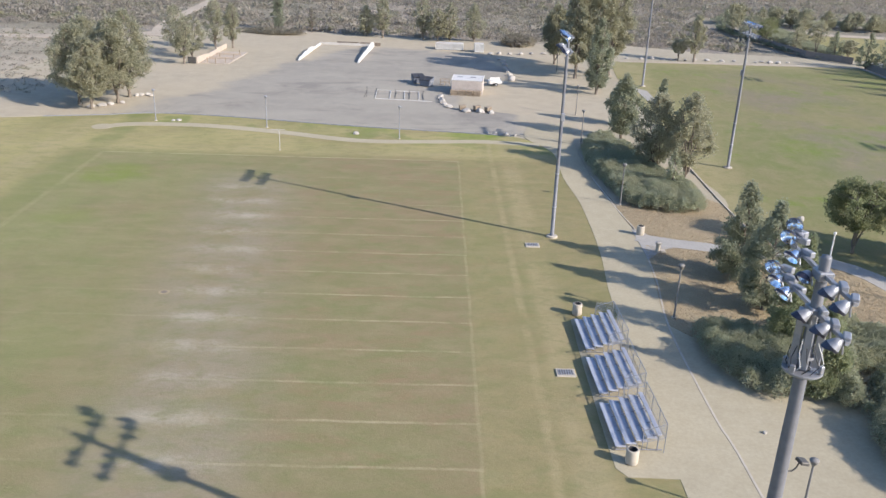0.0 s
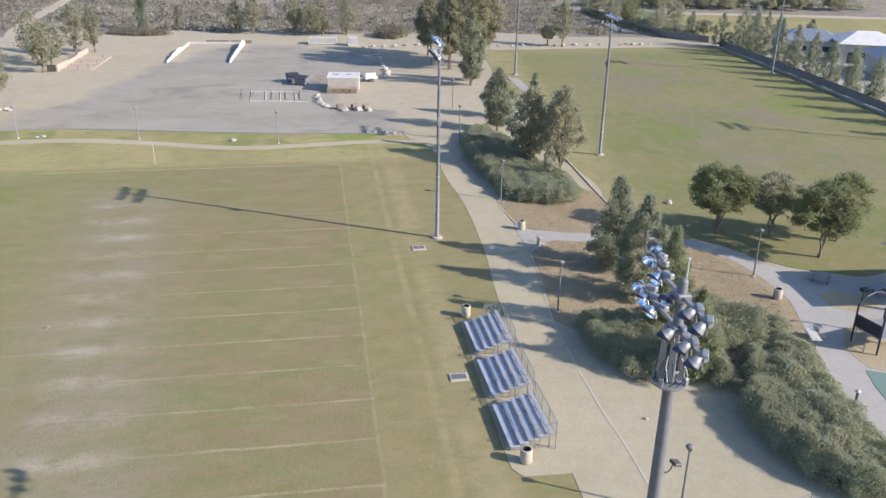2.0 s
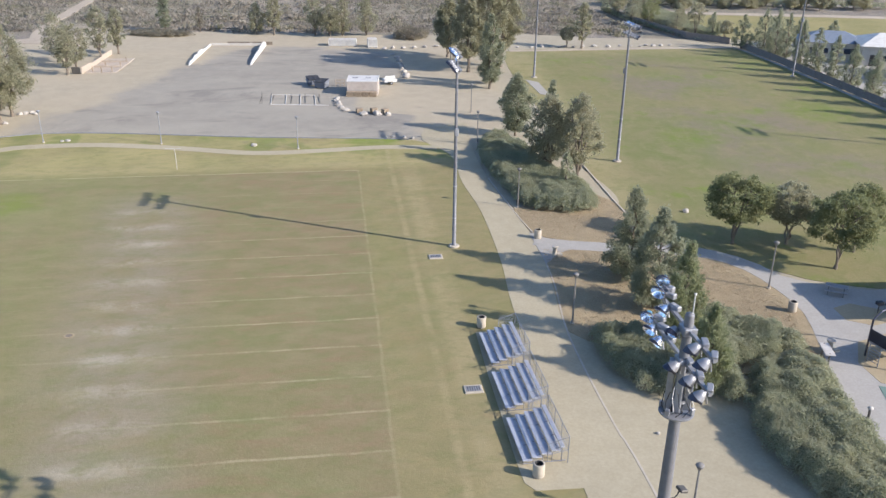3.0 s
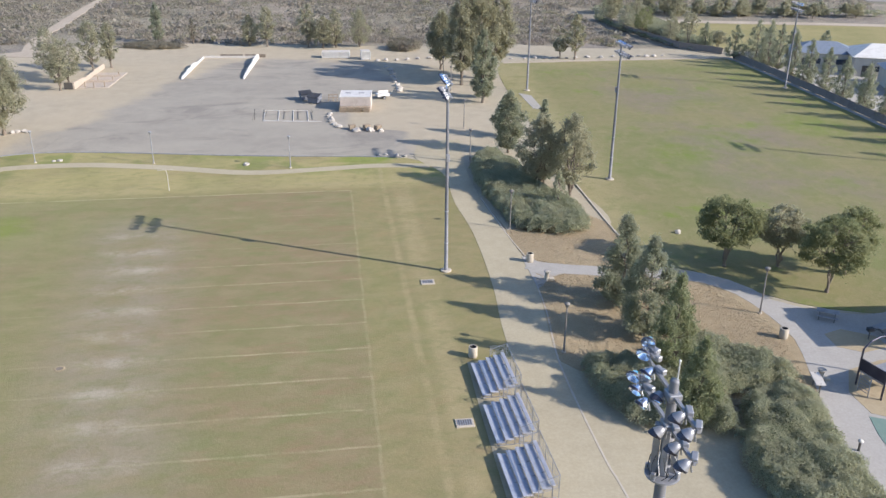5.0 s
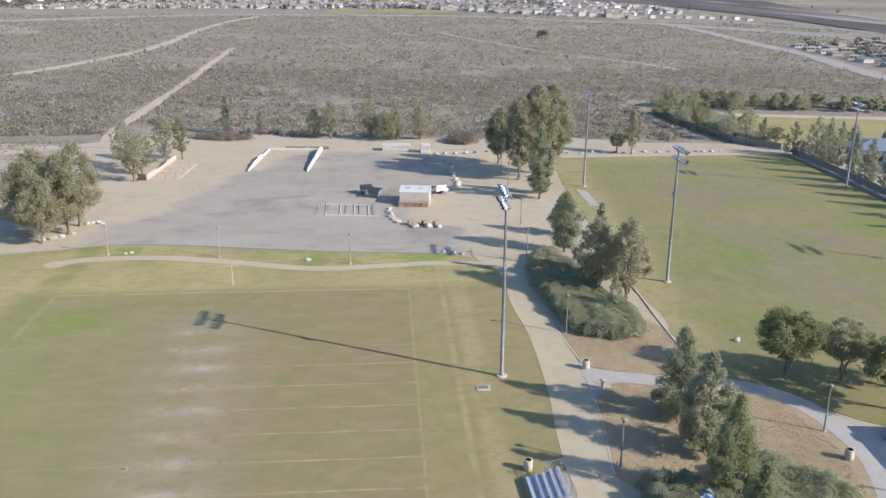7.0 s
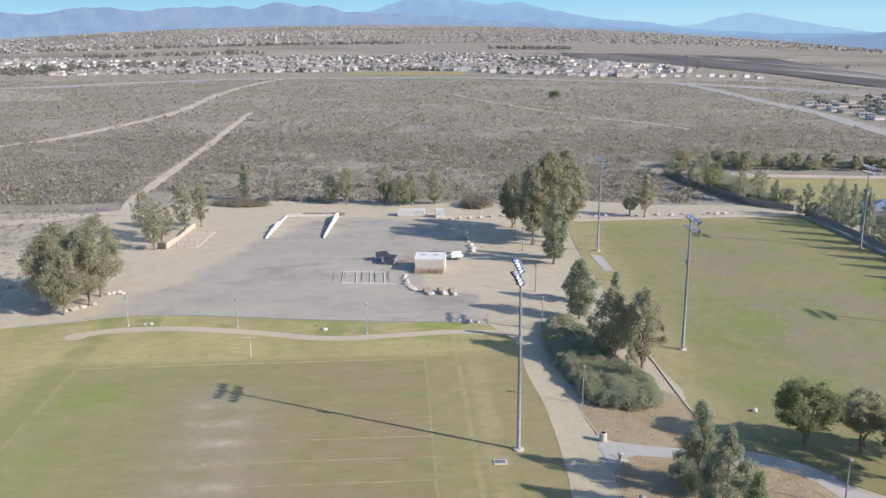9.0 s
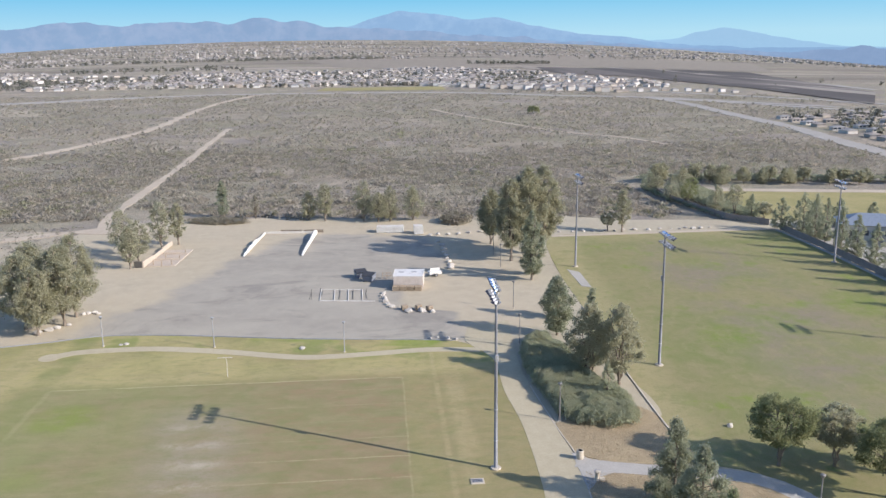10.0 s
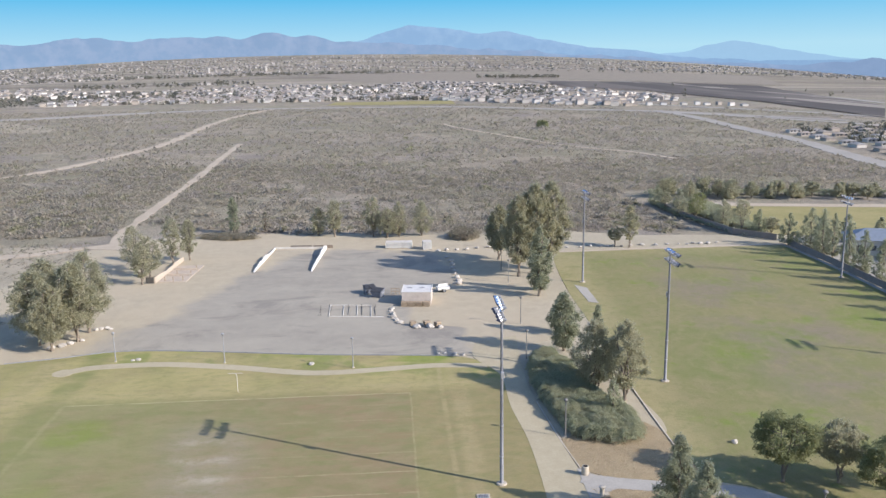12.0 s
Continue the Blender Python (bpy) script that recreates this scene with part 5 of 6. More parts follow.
def skip(at, rz, label):
    t = thing("dumpster", label, "dumpster", at, rz, "dumpsters on the lot")
    sh = Shape()
    p = [(-0.9, -0.7, 0.12), (0.9, -0.7, 0.12), (0.9, 0.7, 0.12), (-0.9, 0.7, 0.12), (-1.1, -0.85, 1.25), (1.1, -0.85, 1.25), (1.1, 0.85, 1.6), (-1.1, 0.85, 1.6)]
    sh.add(p, [(0, 3, 2, 1), (0, 1, 5, 4), (1, 2, 6, 5), (2, 3, 7, 6), (3, 0, 4, 7)])
    part("hull", sh, M_HULL, t, "blue-grey painted steel hull")
    for x in (-0.55, 0.55):
        part("lid", Shape().box((x, 0.0, 1.47), (1.05, 1.75, 0.06), 0, 0, 0.01), M_BLACK, t, "black plastic lid").matrix_basis = pose(0, 0.0, -0.02, 12)
    for x in (-1.12, 1.12):
        part("lift_pocket", Shape().box((x, 0, 0.9), (0.14, 1.1, 0.18)), M_STEELGREY, t)
    for x in (-0.75, 0.75):
        for y in (-0.55, 0.55):
            part("wheel", Shape().tube((x - 0.04, y, 0.07), (x + 0.04, y, 0.07), 0.09, n=10), M_BLACK, t)
    return t


d0 = skip((-6.3, 113.4, -0.02), 18, "blue-grey steel dumpster with black lids")
copy_thing(d0, pose(-4.7, 110.7, -0.02, 0, 0, -28))


def pallet_stack(at, label, w, h):
    t = thing("pipe_stand", label, "stand", at)
    for x in (-w / 2, 0, w / 2):
        part("post", Shape().box((x, 0, h / 2), (0.1, 0.1, h)), M_WOOD, t)
    part("rail", Shape().box((0, 0, h - 0.1), (w, 0.08, 0.12)), M_WOOD, t)
    part("rail", Shape().box((0, 0, h * 0.45), (w, 0.08, 0.12)), M_WOOD, t)
    return t


pallet_stack((-1.4, 112, 0), "low timber rail beside the cabin", 1.6, 1.2)


def trailer(at, rz):
    t = thing("utility_trailer", "small low white trailer parked by the boulders", "trailer", at, rz)
    part("body", Shape().box((0, 0, 0.72), (2.4, 1.3, 0.5), 0, 0, 0.06), M_WHITE, t, "low white body")
    part("side_board", Shape().box((0.25, 0.6, 1.12), (1.9, 0.08, 0.5), 0, 0, 0.03), M_WHITE, t, "raised white side board")
    part("hitch", Shape().tube((-1.3, 0, 0.45), (-2.2, 0, 0.4), 0.05), M_STEELGREY, t)
    for y in (-0.7, 0.7):
        wheel = part("wheel", Shape().tube((0.1, y - 0.1, 0.3), (0.1, y + 0.1, 0.3), 0.3, n=14), M_BLACK, t)
        part("rim", Shape().tube((0.1, y - 0.11, 0.3), (0.1, y + 0.11, 0.3), 0.16, n=12), M_GALV, wheel)
        part("mudguard", Shape().box((0.1, y * 1.15, 0.66), (0.8, 0.2, 0.06)), M_WHITE, t)
    part("chassis", Shape().box((0, 0, 0.44), (2.4, 1.2, 0.1)), M_STEELGREY, t)
    return t


trailer((7.6, 112.9, 0), 14)


def ribbed_container(at, length, depth, height, label):
    t = thing("steel_container", label, "container", at, 0, "steel containers")
    part("floor", Shape().box((0, 0, 0.1), (length, depth, 0.12)), M_STEELGREY, t)
    part("wall", Shape().box((0, depth / 2 - 0.05, height / 2), (length, 0.08, height)), M_WHITE, t, "white steel back wall")
    for x in (-length / 2, length / 2):
        part("wall", Shape().box((x, 0, height / 2), (0.08, depth, height)), M_WHITE, t)
    part("wall", Shape().box((0, -depth / 2 + 0.1, height / 2), (length, 0.06, height)), M_WHITE, t, "white steel front wall")
    n = max(5, int(length / 0.45))
    part("rail", Shape().box((0, -depth / 2, height - 0.08), (length, 0.1, 0.14)), M_WHITE, t)
    part("rail", Shape().box((0, -depth / 2, 0.2), (length, 0.1, 0.14)), M_WHITE, t)
    for i in range(n + 1):
        part("slat", Shape().box((-length / 2 + length * i / n, -depth / 2, height / 2), (0.12, 0.08, height - 0.1)), M_WHITE, t)
    part("roof", Shape().box((0, 0, height + 0.04), (length + 0.1, depth + 0.1, 0.08), 0, 0, 0.02), M_OFFWHITE, t)
    return t


ribbed_container((-0.05, 153.7, 0), 6.1, 2.2, 1.35, "long white slatted steel container").rotation_euler.z = radians(-4)
ribbed_container((6.45, 151.3, 0), 1.9, 2.2, 1.8, "short white steel container").rotation_euler.z = radians(4)


def arena(at):
    """A three-sided pad: two white walls that fall in waves to their near ends, a white back rail and dark barriers behind."""
    t = thing("loading_ramp", "grey paved pad between two low white walls", "ramp", at)
    w, d = 11.9, 22.4
    part("paving", Shape().box((0, d / 2, -0.02), (w, d, 0.08)), M_LOT, t, "grey asphalt deck")
    for s, prof in ((-1, [(0, 0.0), (0, 0.22), (1.2, 0.55), (3.8, 0.6), (6.5, 0.95), (8.6, 0.7), (10, 1.05), (13, 0.95), (15, 0.55), (d, 0.4), (d, 0.0)]),
                    (1, [(0, 0.0), (0, 0.25), (1.5, 0.6), (6, 0.85), (9, 1.0), (12, 0.95), (15, 1.3), (d - 3, 1.4), (d, 0.8), (d, 0.0)])):
        x = s * (w / 2 + 0.13)
        sh = Shape()
        sh.v = [(x - 0.12, y, z) for y, z in prof] + [(x + 0.12, y, z) for y, z in prof]
        n = len(prof)
        sh.f = [tuple(range(n)), tuple(range(2 * n - 1, n - 1, -1))] + [(i, n + i, n + (i + 1) % n, (i + 1) % n) for i in range(n)]
        part("side_wall", sh, M_WHITE, t, "low white wall with a wavy top")
    part("back_rail", Shape().box((0, d + 0.1, 0.26), (w + 0.5, 0.16, 0.5), 0, 0, 0.03), M_OFFWHITE, t, "low white back rail")
    for x, wide_ in ((0.0, 5.0), (5.2, 4.6)):
        part("barrier", Shape().box((x, d + 0.9, 0.36), (wide_, 0.14, 0.72), 0, 0, 0.03), M_BARK, t, "dark low barrier")
    return t


arena((-24.85, 132.6, -0.03)).rotation_euler.z = radians(-4)


def raised_frame(at):
    """A salmon block wall with a stepped top and timber stakes before it."""
    t = thing("block_enclosure", "salmon block wall with low timber stakes on the dirt", "wall", at, -3)
    sh = Shape()
    prof = [(0, 0), (0, 1.3), (6, 1.1), (6, 0.85), (13, 0.85), (13, 1.1), (20, 1.0), (20, 0)]
    n = len(prof)
    sh.v = [(-0.15, y, z) for y, z in prof] + [(0.15, y, z) for y, z in prof]
    sh.f = [tuple(range(n)), tuple(range(2 * n - 1, n - 1, -1))] + [(i, n + i, n + (i + 1) % n, (i + 1) % n) for i in range(n)]
    part("wall", sh, M_TERRA, t, "salmon block wall")
    part("end_panel", Shape().box((-0.9, 0.1, 0.65), (1.7, 0.15, 1.25)), M_DARKMETAL, t, "dark end panel")
    part("bed", Shape().box((3.2, 8, 0.05), (5.6, 14, 0.12), 0, 0, 0.03), M_TERRA, t, "low salmon earth bed")
    for x, y in ((1.6, 1.5), (3.4, 1.0), (5.2, 1.6), (5.6, 6), (5.4, 11), (2.6, 6.5)):
        part("stake", Shape().box((x, y, 0.55), (0.14, 0.14, 1.1)), M_WOOD, t)
    for y in (5.8, 10.8):
        part("divider", Shape().box((3.2, y, 0.32), (5.2, 0.12, 0.35)), M_TERRA, t)
    return t


raised_frame((-49.6, 126.0, 0))

# ---- playground and sitting places ----
def picnic_table(at, rz):
    t = thing("picnic_table", "dark picnic table with two benches on the paving", "picnic table", at, rz, "picnic tables")
    part("tabletop", Shape().box((0, 0, 0.75), (1.9, 0.75, 0.06), 0, 0, 0.02), M_STEELGREY, t)
    for y in (-0.72, 0.72):
        part("bench", Shape().box((0, y, 0.45), (1.9, 0.28, 0.05), 0, 0, 0.01), M_STEELGREY, t)
    for x in (-0.65, 0.65):
        part("leg", Shape().tube((x, -0.7, 0.0), (x, 0.2, 0.73), 0.035).tube((x, 0.7, 0.0), (x, -0.2, 0.73), 0.035).tube((x, -0.72, 0.42), (x, 0.72, 0.42), 0.03), M_DARKMETAL, t)
    return t


pt = picnic_table((45.02, 19.58, 0.04), 20)
copy_thing(pt, pose(41.59, 22.82, 0.04, 0, 0, -35))


def grill(at):
    t = thing("park_grill", "small black park grill on a post", "grill", at)
    part("post", Shape().tube((0, 0, 0), (0, 0, 0.85), 0.05), M_DARKMETAL, t)
    part("firebox", Shape().box((0, 0, 0.98), (0.55, 0.42, 0.28), 0, 0, 0.02), M_BLACK, t)
    return t


grill((43.04, 18.73, 0.05))


def climbing_frame(at):
    t = thing("climbing_frame", "dark-blue playground climbing frame with an arched top", "playground", at, 15)
    for x in (-1.6, 1.6):
        for y in (-1.2, 1.2):
            part("post", Shape().tube((x, y, 0), (x, y, 3.2), 0.08), M_VISOR, t)
    part("deck", Shape().box((0, 0, 1.3), (3.2, 2.4, 0.12)), M_STEELGREY, t)
    for y in (-1.2, 1.2):
        part("arch", Shape().path([(-1.6, y, 3.2), (-0.9, y, 3.75), (0, y, 3.95), (0.9, y, 3.75), (1.6, y, 3.2)], 0.07), M_VISOR, t)
    part("panel", Shape().box((-1.6, 0, 1.9), (0.1, 2.3, 1.0), 0, 0, 0.02), M_VISOR, t)
    part("slide", Shape().add([(1.6, -0.4, 1.4), (1.6, 0.4, 1.4), (4.2, 0.4, 0.3), (4.2, -0.4, 0.3), (1.6, -0.4, 1.3), (1.6, 0.4, 1.3), (4.2, 0.4, 0.2), (4.2, -0.4, 0.2)],
                              [(0, 1, 2, 3), (7, 6, 5, 4), (0, 3, 7, 4), (1, 5, 6, 2), (2, 6, 7, 3)]), M_STEELGREY, t)
    for i in range(5):
        part("rung", Shape().tube((-2.2 - 0.0 * i, -0.5, 0.25 + 0.25 * i), (-2.2, 0.5, 0.25 + 0.25 * i), 0.03), M_STEELGREY, t)
    for y in (-0.5, 0.5):
        part("ladder_rail", Shape().tube((-2.2, y, 0), (-2.2, y, 1.6), 0.04), M_STEELGREY, t)
    return t


climbing_frame((39.6, 11.4, 0.05))


def park_sign(at, rz):
    t = thing("information_board", "pale slanted information board beside the path", "sign", at, rz)
    for x in (-0.8, 0.8):
        part("post", Shape().box((x, 0, 0.55), (0.1, 0.1, 1.1)), M_DARKMETAL, t)
    part("board", Shape().box((0, 0, 1.05), (1.9, 0.75, 0.08), 0, 0, 0.02), M_OFFWHITE, t, "pale board")
    return t


park_sign((34.12, 11.74, 0.04), 75)


def drinking_fountain(at):
    t = thing("drinking_fountain", "small concrete drinking fountain by the path", "fountain", at)
    part("pedestal", Shape().lathe((0, 0, 0), [(0.3, 0.0), (0.22, 0.1), (0.2, 0.8), (0.34, 0.9), (0.34, 0.98), (0.0, 0.94)], 14), M_CONC, t, "", True)
    part("basin", Shape().lathe((0, 0, 0.99), [(0.3, 0.0), (0.2, -0.04), (0.0, -0.05)], 14), M_GALV, t)
    part("step", Shape().box((0.5, 0, 0.1), (0.5, 0.5, 0.2), 0, 0, 0.02), M_CONC, t)
    return t


drinking_fountain((35.3, 13.11, 0.04))
drinking_fountain((18.25, 33.8, 0.03))


def bollard(at):
    t = thing("path_bollard", "short dark path bollard with a pale domed cap", "bollard", at)
    part("post", Shape().lathe((0, 0, 0), [(0.12, 0.0), (0.09, 0.06), (0.09, 0.75)], 12), M_DARKMETAL, t, "", True)
    part("cap", Shape().lathe((0, 0, 0.75), [(0.2, 0.0), (0.2, 0.06), (0.12, 0.14), (0.0, 0.17)], 12), M_OFFWHITE, t, "pale domed cap", True)


bollard((33.0, 4.2, 0.045))



# ---- trees ----
# by the lot
for x, y, h, sp in ((-54.6, 85.6, 10.5, 3.6), (-52.2, 90, 13.0, 4.2), (-52.0, 94.6, 13.5, 4.2), (-57.6, 88.6, 12.0, 4.4), (-58.5, 94.5, 12.5, 4.4)):
    tree(x, y, h, "euc", sp, 4700, 0.28, "tall grey-green eucalyptus tree at the edge of the lot")
for x, y, h, sp in ((-51.9, 125.5, 8.6, 2.4), (-57.2, 138.5, 9.6, 3.6), (-52.0, 131.8, 8.4, 2.8), (-50.0, 143.2, 10.2, 3.0), (-47.2, 146.5, 9.4, 2.2)):
    tree(x, y, h, "euc", sp, 1350, 0.3, "thin grey-green tree with bare lower trunk on the dirt")
tree(-42.7, 177.3, 9.6, "full", 2.0, 1700, 0.3, "slim upright dark tree at the scrub's edge")
tree(-34, 174.3, 6.0, "euc", 1.4, 350, 0.3, "small half-bare tree at the scrub's edge", leaf_mat=L_SCRUB)
for x, y, h, st, sp in ((-20.2, 170.4, 7.5, "oak", 2.4), (-16, 168.8, 9.5, "euc", 2.6), (-6.3, 167.5, 10.0, "euc", 2.8), (-2.8, 165.4, 7.5, "euc", 2.6), (0.2, 166, 9.0, "oak", 2.8), (5.9, 167, 9.0, "oak", 3.2)):
    tree(x, y, h, "full" if st == "oak" else st, sp, 1300, 0.32, "dark-green tree behind the lot at the scrub's edge", leaf_mat=L_EUC)
for x, y, h, sp in ((21.7, 138.2, 12.0, 3.4), (23.7, 122.6, 16.5, 3.8), (27.3, 124.6, 18.5, 4.4), (31.0, 127.2, 18.5, 4.0)):
    tree(x, y, h, "euc", sp, 8000, 0.32, "very tall dense eucalyptus tree between the fields")
tree(25.2, 107.8, 13.0, "full", 2.7, 4200, 0.28, "upright olive-green tree in the dirt strip", leaf_mat=L_PINE)
tree(23.4, 77.0, 9.0, "full", 2.7, 4600, 0.25, "dense green tree on the dirt beside the walkway", leaf_mat=L_PINE)
tree(24.7, 85.3, 6.6, "full", 1.9, 2600, 0.25, "green tree half hidden on the dirt beside the walkway", leaf_mat=L_PINE)
tree(25.9, 111.6, 8.2, "full", 1.8, 2600, 0.28, "olive-green tree among taller ones in the dirt strip", leaf_mat=L_PINE)
for x, y, h, sp in ((23.9, 60.0, 9.8, 3.1), (27.2, 57.5, 10.6, 3.2)):
    tree(x, y, h, "euc", sp, 3900, 0.25, "grey-green eucalyptus tree standing in the shrubs")
tree(25.0, 63.4, 11.0, "slim", 1.7, 2600, 0.25, "slim green tree standing in the shrubs")
tree(24.3, 52.4, 5.2, "slim", 1.3, 900, 0.2, "young slim tree standing in the shrubs", leaf_mat=L_SHRUB)
tree(53.3, 146.4, 10.0, "euc", 2.3, 1800, 0.3, "single thin grey-green tree at the far field edge")
tree(50.2, 147.6, 4.6, "oak", 1.9, 900, 0.3, "low rounded tree at the far field edge", leaf_mat=L_EUC)
# by the sidewalk and playground
tree(37.3, 34.9, 7.4, "oak", 3.5, 6300, 0.2, "round dark-green tree with forked trunk on the lawn")
tree(42.8, 34.2, 6.6, "oak", 2.9, 4300, 0.2, "round green tree beside others on the lawn", leaf_mat=L_EUC)
tree(44.6, 27.9, 7.7, "oak", 3.4, 6000, 0.2, "round dark-green tree near the playground paving")
tree(48.6, 31.5, 7.2, "oak", 3.2, 4400, 0.22, "round dark-green tree near the playground paving")
tree(23.9, 28.1, 9.0, "pine", 2.7, 9500, 0.18, "tapering grey-green conifer in the mulch bed")
tree(24.0, 21.8, 9.4, "pine", 2.8, 9800, 0.18, "tapering grey-green conifer behind another in the mulch bed")
tree(23.5, 14.9, 9.2, "slim", 2.1, 6800, 0.17, "green conifer between the mulch bed and the shrubs", leaf_mat=L_BRIGHT)
tree(23.1, 8.95, 7.0, "slim", 1.9, 5800, 0.17, "bright green conifer among the shrubs", leaf_mat=L_BRIGHT)
# along the boundary fence
for i, (x, y, h, sp) in enumerate(((89.9, 143.5, 8.5, 2.6), (92.8, 139.1, 10.5, 3.0), (93, 134.1, 11.0, 3.0), (93, 129.6, 11.0, 2.0), (92.1, 121.8, 10.5, 1.8), (91.6, 115.2, 10.0, 2.1), (91.5, 108.6, 9.5, 2.4),
                                   (91.3, 102.3, 9.0, 2.2), (91.1, 95.4, 9.5, 2.2), (90.7, 88.1, 9.0, 2.2), (90.2, 80.1, 9.5, 2.4), (89.9, 72.3, 9.0, 2.3), (89.7, 63.7, 9.5, 2.4), (98.9, 145.4, 7.0, 2.4), (104.9, 145.4, 7.5, 2.6), (110.8, 141.9, 7.0, 2.6))):
    tree(x, y, h * 0.9, "slim" if i % 3 else "pine", sp, 1350, 0.28, "upright dark-green tree behind the boundary fence", "boundary trees")
for i, (x, y, h, sp) in enumerate(((77.5, 202, 8, 3.2), (77.6, 194.5, 7, 3), (78.4, 184.8, 9, 3.4), (79.7, 176, 8, 3.2), (84.2, 168.1, 9, 3.0), (85.9, 160.2, 10.5, 3.0), (88.9, 157.4, 8, 2.8), (90.7, 154.2, 6, 2.6), (82.6, 187.1, 7, 3), (86.8, 193, 6.5, 3), (88.5, 175.9, 6, 2.8))):
    tree(x, y, h * 0.78, "oak" if i % 2 else "slim", sp * 0.85, 800, 0.32, "green tree along the hedge beyond the field", "hedge trees", L_EUC if i % 3 else None)
for i in range(20):
    x = 84.5 + i * 3.8
    tree(x + 1.5 * math.sin(5 * i), 216.4 - 0.163 * (x - 84.5) + 3 * math.sin(2.3 * i), 4.0 + 3.0 * math.sin(3.1 * i + 1) ** 2, ("oak", "euc", "slim")[i % 3], 2.6, 800, 0.4, "small tree in the line beyond the dry field", "hedge trees", L_EUC)

# bark chips, past counting
def bark_chips(outline, n, seed):
    rng = np.random.default_rng(seed)
    poly = smooth_line(outline + outline[:1], 1.0)[:-1]
    px, py = np.array([p[0] for p in poly]), np.array([p[1] for p in poly])
    x, y = rng.uniform(px.min(), px.max(), n), rng.uniform(py.min(), py.max(), n)
    keep = inside(x, y, poly)
    c = np.stack([x[keep], y[keep], np.full(keep.sum(), 0.05) + rng.uniform(0, 0.03, keep.sum())], 1)
    q, f = cards(c, 0.06, rng, 0.9, 0.45)
    return tagged(new("bark_chips", cloud_mesh("bark_chips", q, f, M_CHIP)), "loose brown bark chips on the planting bed", "mulch", "", "stuff")


bark_chips([(16.88, 46.99), (17.55, 39.24), (20.43, 37.34), (24.94, 36.46), (29.3, 36.73), (29.1, 45.71), (27.68, 50.66), (21.75, 49.64)], 9000, 51)
bark_chips([(17.43, 35.4), (16.5, 27.45), (15.7, 18.49), (18.81, 15.78), (25.88, 11.27), (32.2, 9.8), (34.6, 14.8), (36.0, 21.4), (34.8, 28.2), (32.0, 31.4), (24.0, 34.2), (20.4, 34.9)], 26000, 52)

# shrub masses
shrub_bed("shrub_bed", [(16.3, 17.56), (16.33, 12.72), (17.68, 9.26), (19.89, 7.16), (23.06, 7.42), (25.6, 4.2), (26.6, 9.0), (27.66, 11.09), (33.34, 12.01), (33.77, 14.2), (30.59, 18.83), (26.63, 20.02), (22.5, 17.65), (18.88, 18.23)], 1.9, "dense grey-green shrubs beside the sandy ground", 520, 0.1, None, 3)
shrub_bed("shrub_bed", [(25, 6.3), (23.47, 3.44), (23.55, 0.62), (24.16, -2.63), (25.67, -5.57), (29.67, -7.73), (31.89, -4.19), (31.94, 2.29), (33.19, 7.75), (33.34, 12.01), (27.67, 11.47)], 2.0, "dense dark grey-green shrubs along the sidewalk", 520, 0.1, None, 4)
shrub_bed("shrub_bed", [(16.3, 71.6), (15.7, 62.1), (16.53, 53.28), (17.63, 47.36), (20.67, 44.83), (25.75, 44.5), (27.52, 48.79), (27, 54.6), (25.1, 57.7), (24.1, 64.6), (23.1, 72.4), (19.9, 76.8)], 1.7, "dense grey-green shrubs beside the walkway", 330, 0.12, None, 6)
shrub_bed("hedge", [(76.1, 208.1), (76.6, 187.3), (81.5, 159.8), (87.5, 152), (89.5, 153.6), (84.4, 162.5), (80.1, 186.1), (79.3, 207.9)], 1.2, "dark unkempt hedge along the scrub", 26, 0.3, L_SHRUB, 8)
shrub_bed("hedge", [(82.5, 206), (93.5, 200.5), (92.5, 178), (91.8, 158.5), (87.5, 157.5), (84.5, 172), (81.5, 190)], 1.5, "rough green brush between the fence and the dry field", 22, 0.3, L_SHRUB, 14)
shrub_bed("hedge", [(83.1, 220.5), (109.5, 215.5), (151.7, 207.1), (166.6, 203.5), (167.1, 207.9), (131.5, 217.2), (83.3, 226)], 1.8, "dark bushes in a line beyond the dry field", 12, 0.36, L_SHRUB, 9)
shrub_bed("shrub_bed", [(11.0, 161.5), (15.5, 158.0), (20.0, 160.0), (20.5, 166.5), (14, 168.0)], 2.0, "dark rounded bush at the scrub's edge", 30, 0.28, L_SCRUB, 10)
shrub_bed("shrub_bed", [(-53.7, 171.3), (-41.7, 165.9), (-34, 169.1), (-43.6, 174.9)], 1.1, "low grey brush on the dirt", 40, 0.2, L_SCRUB, 11)


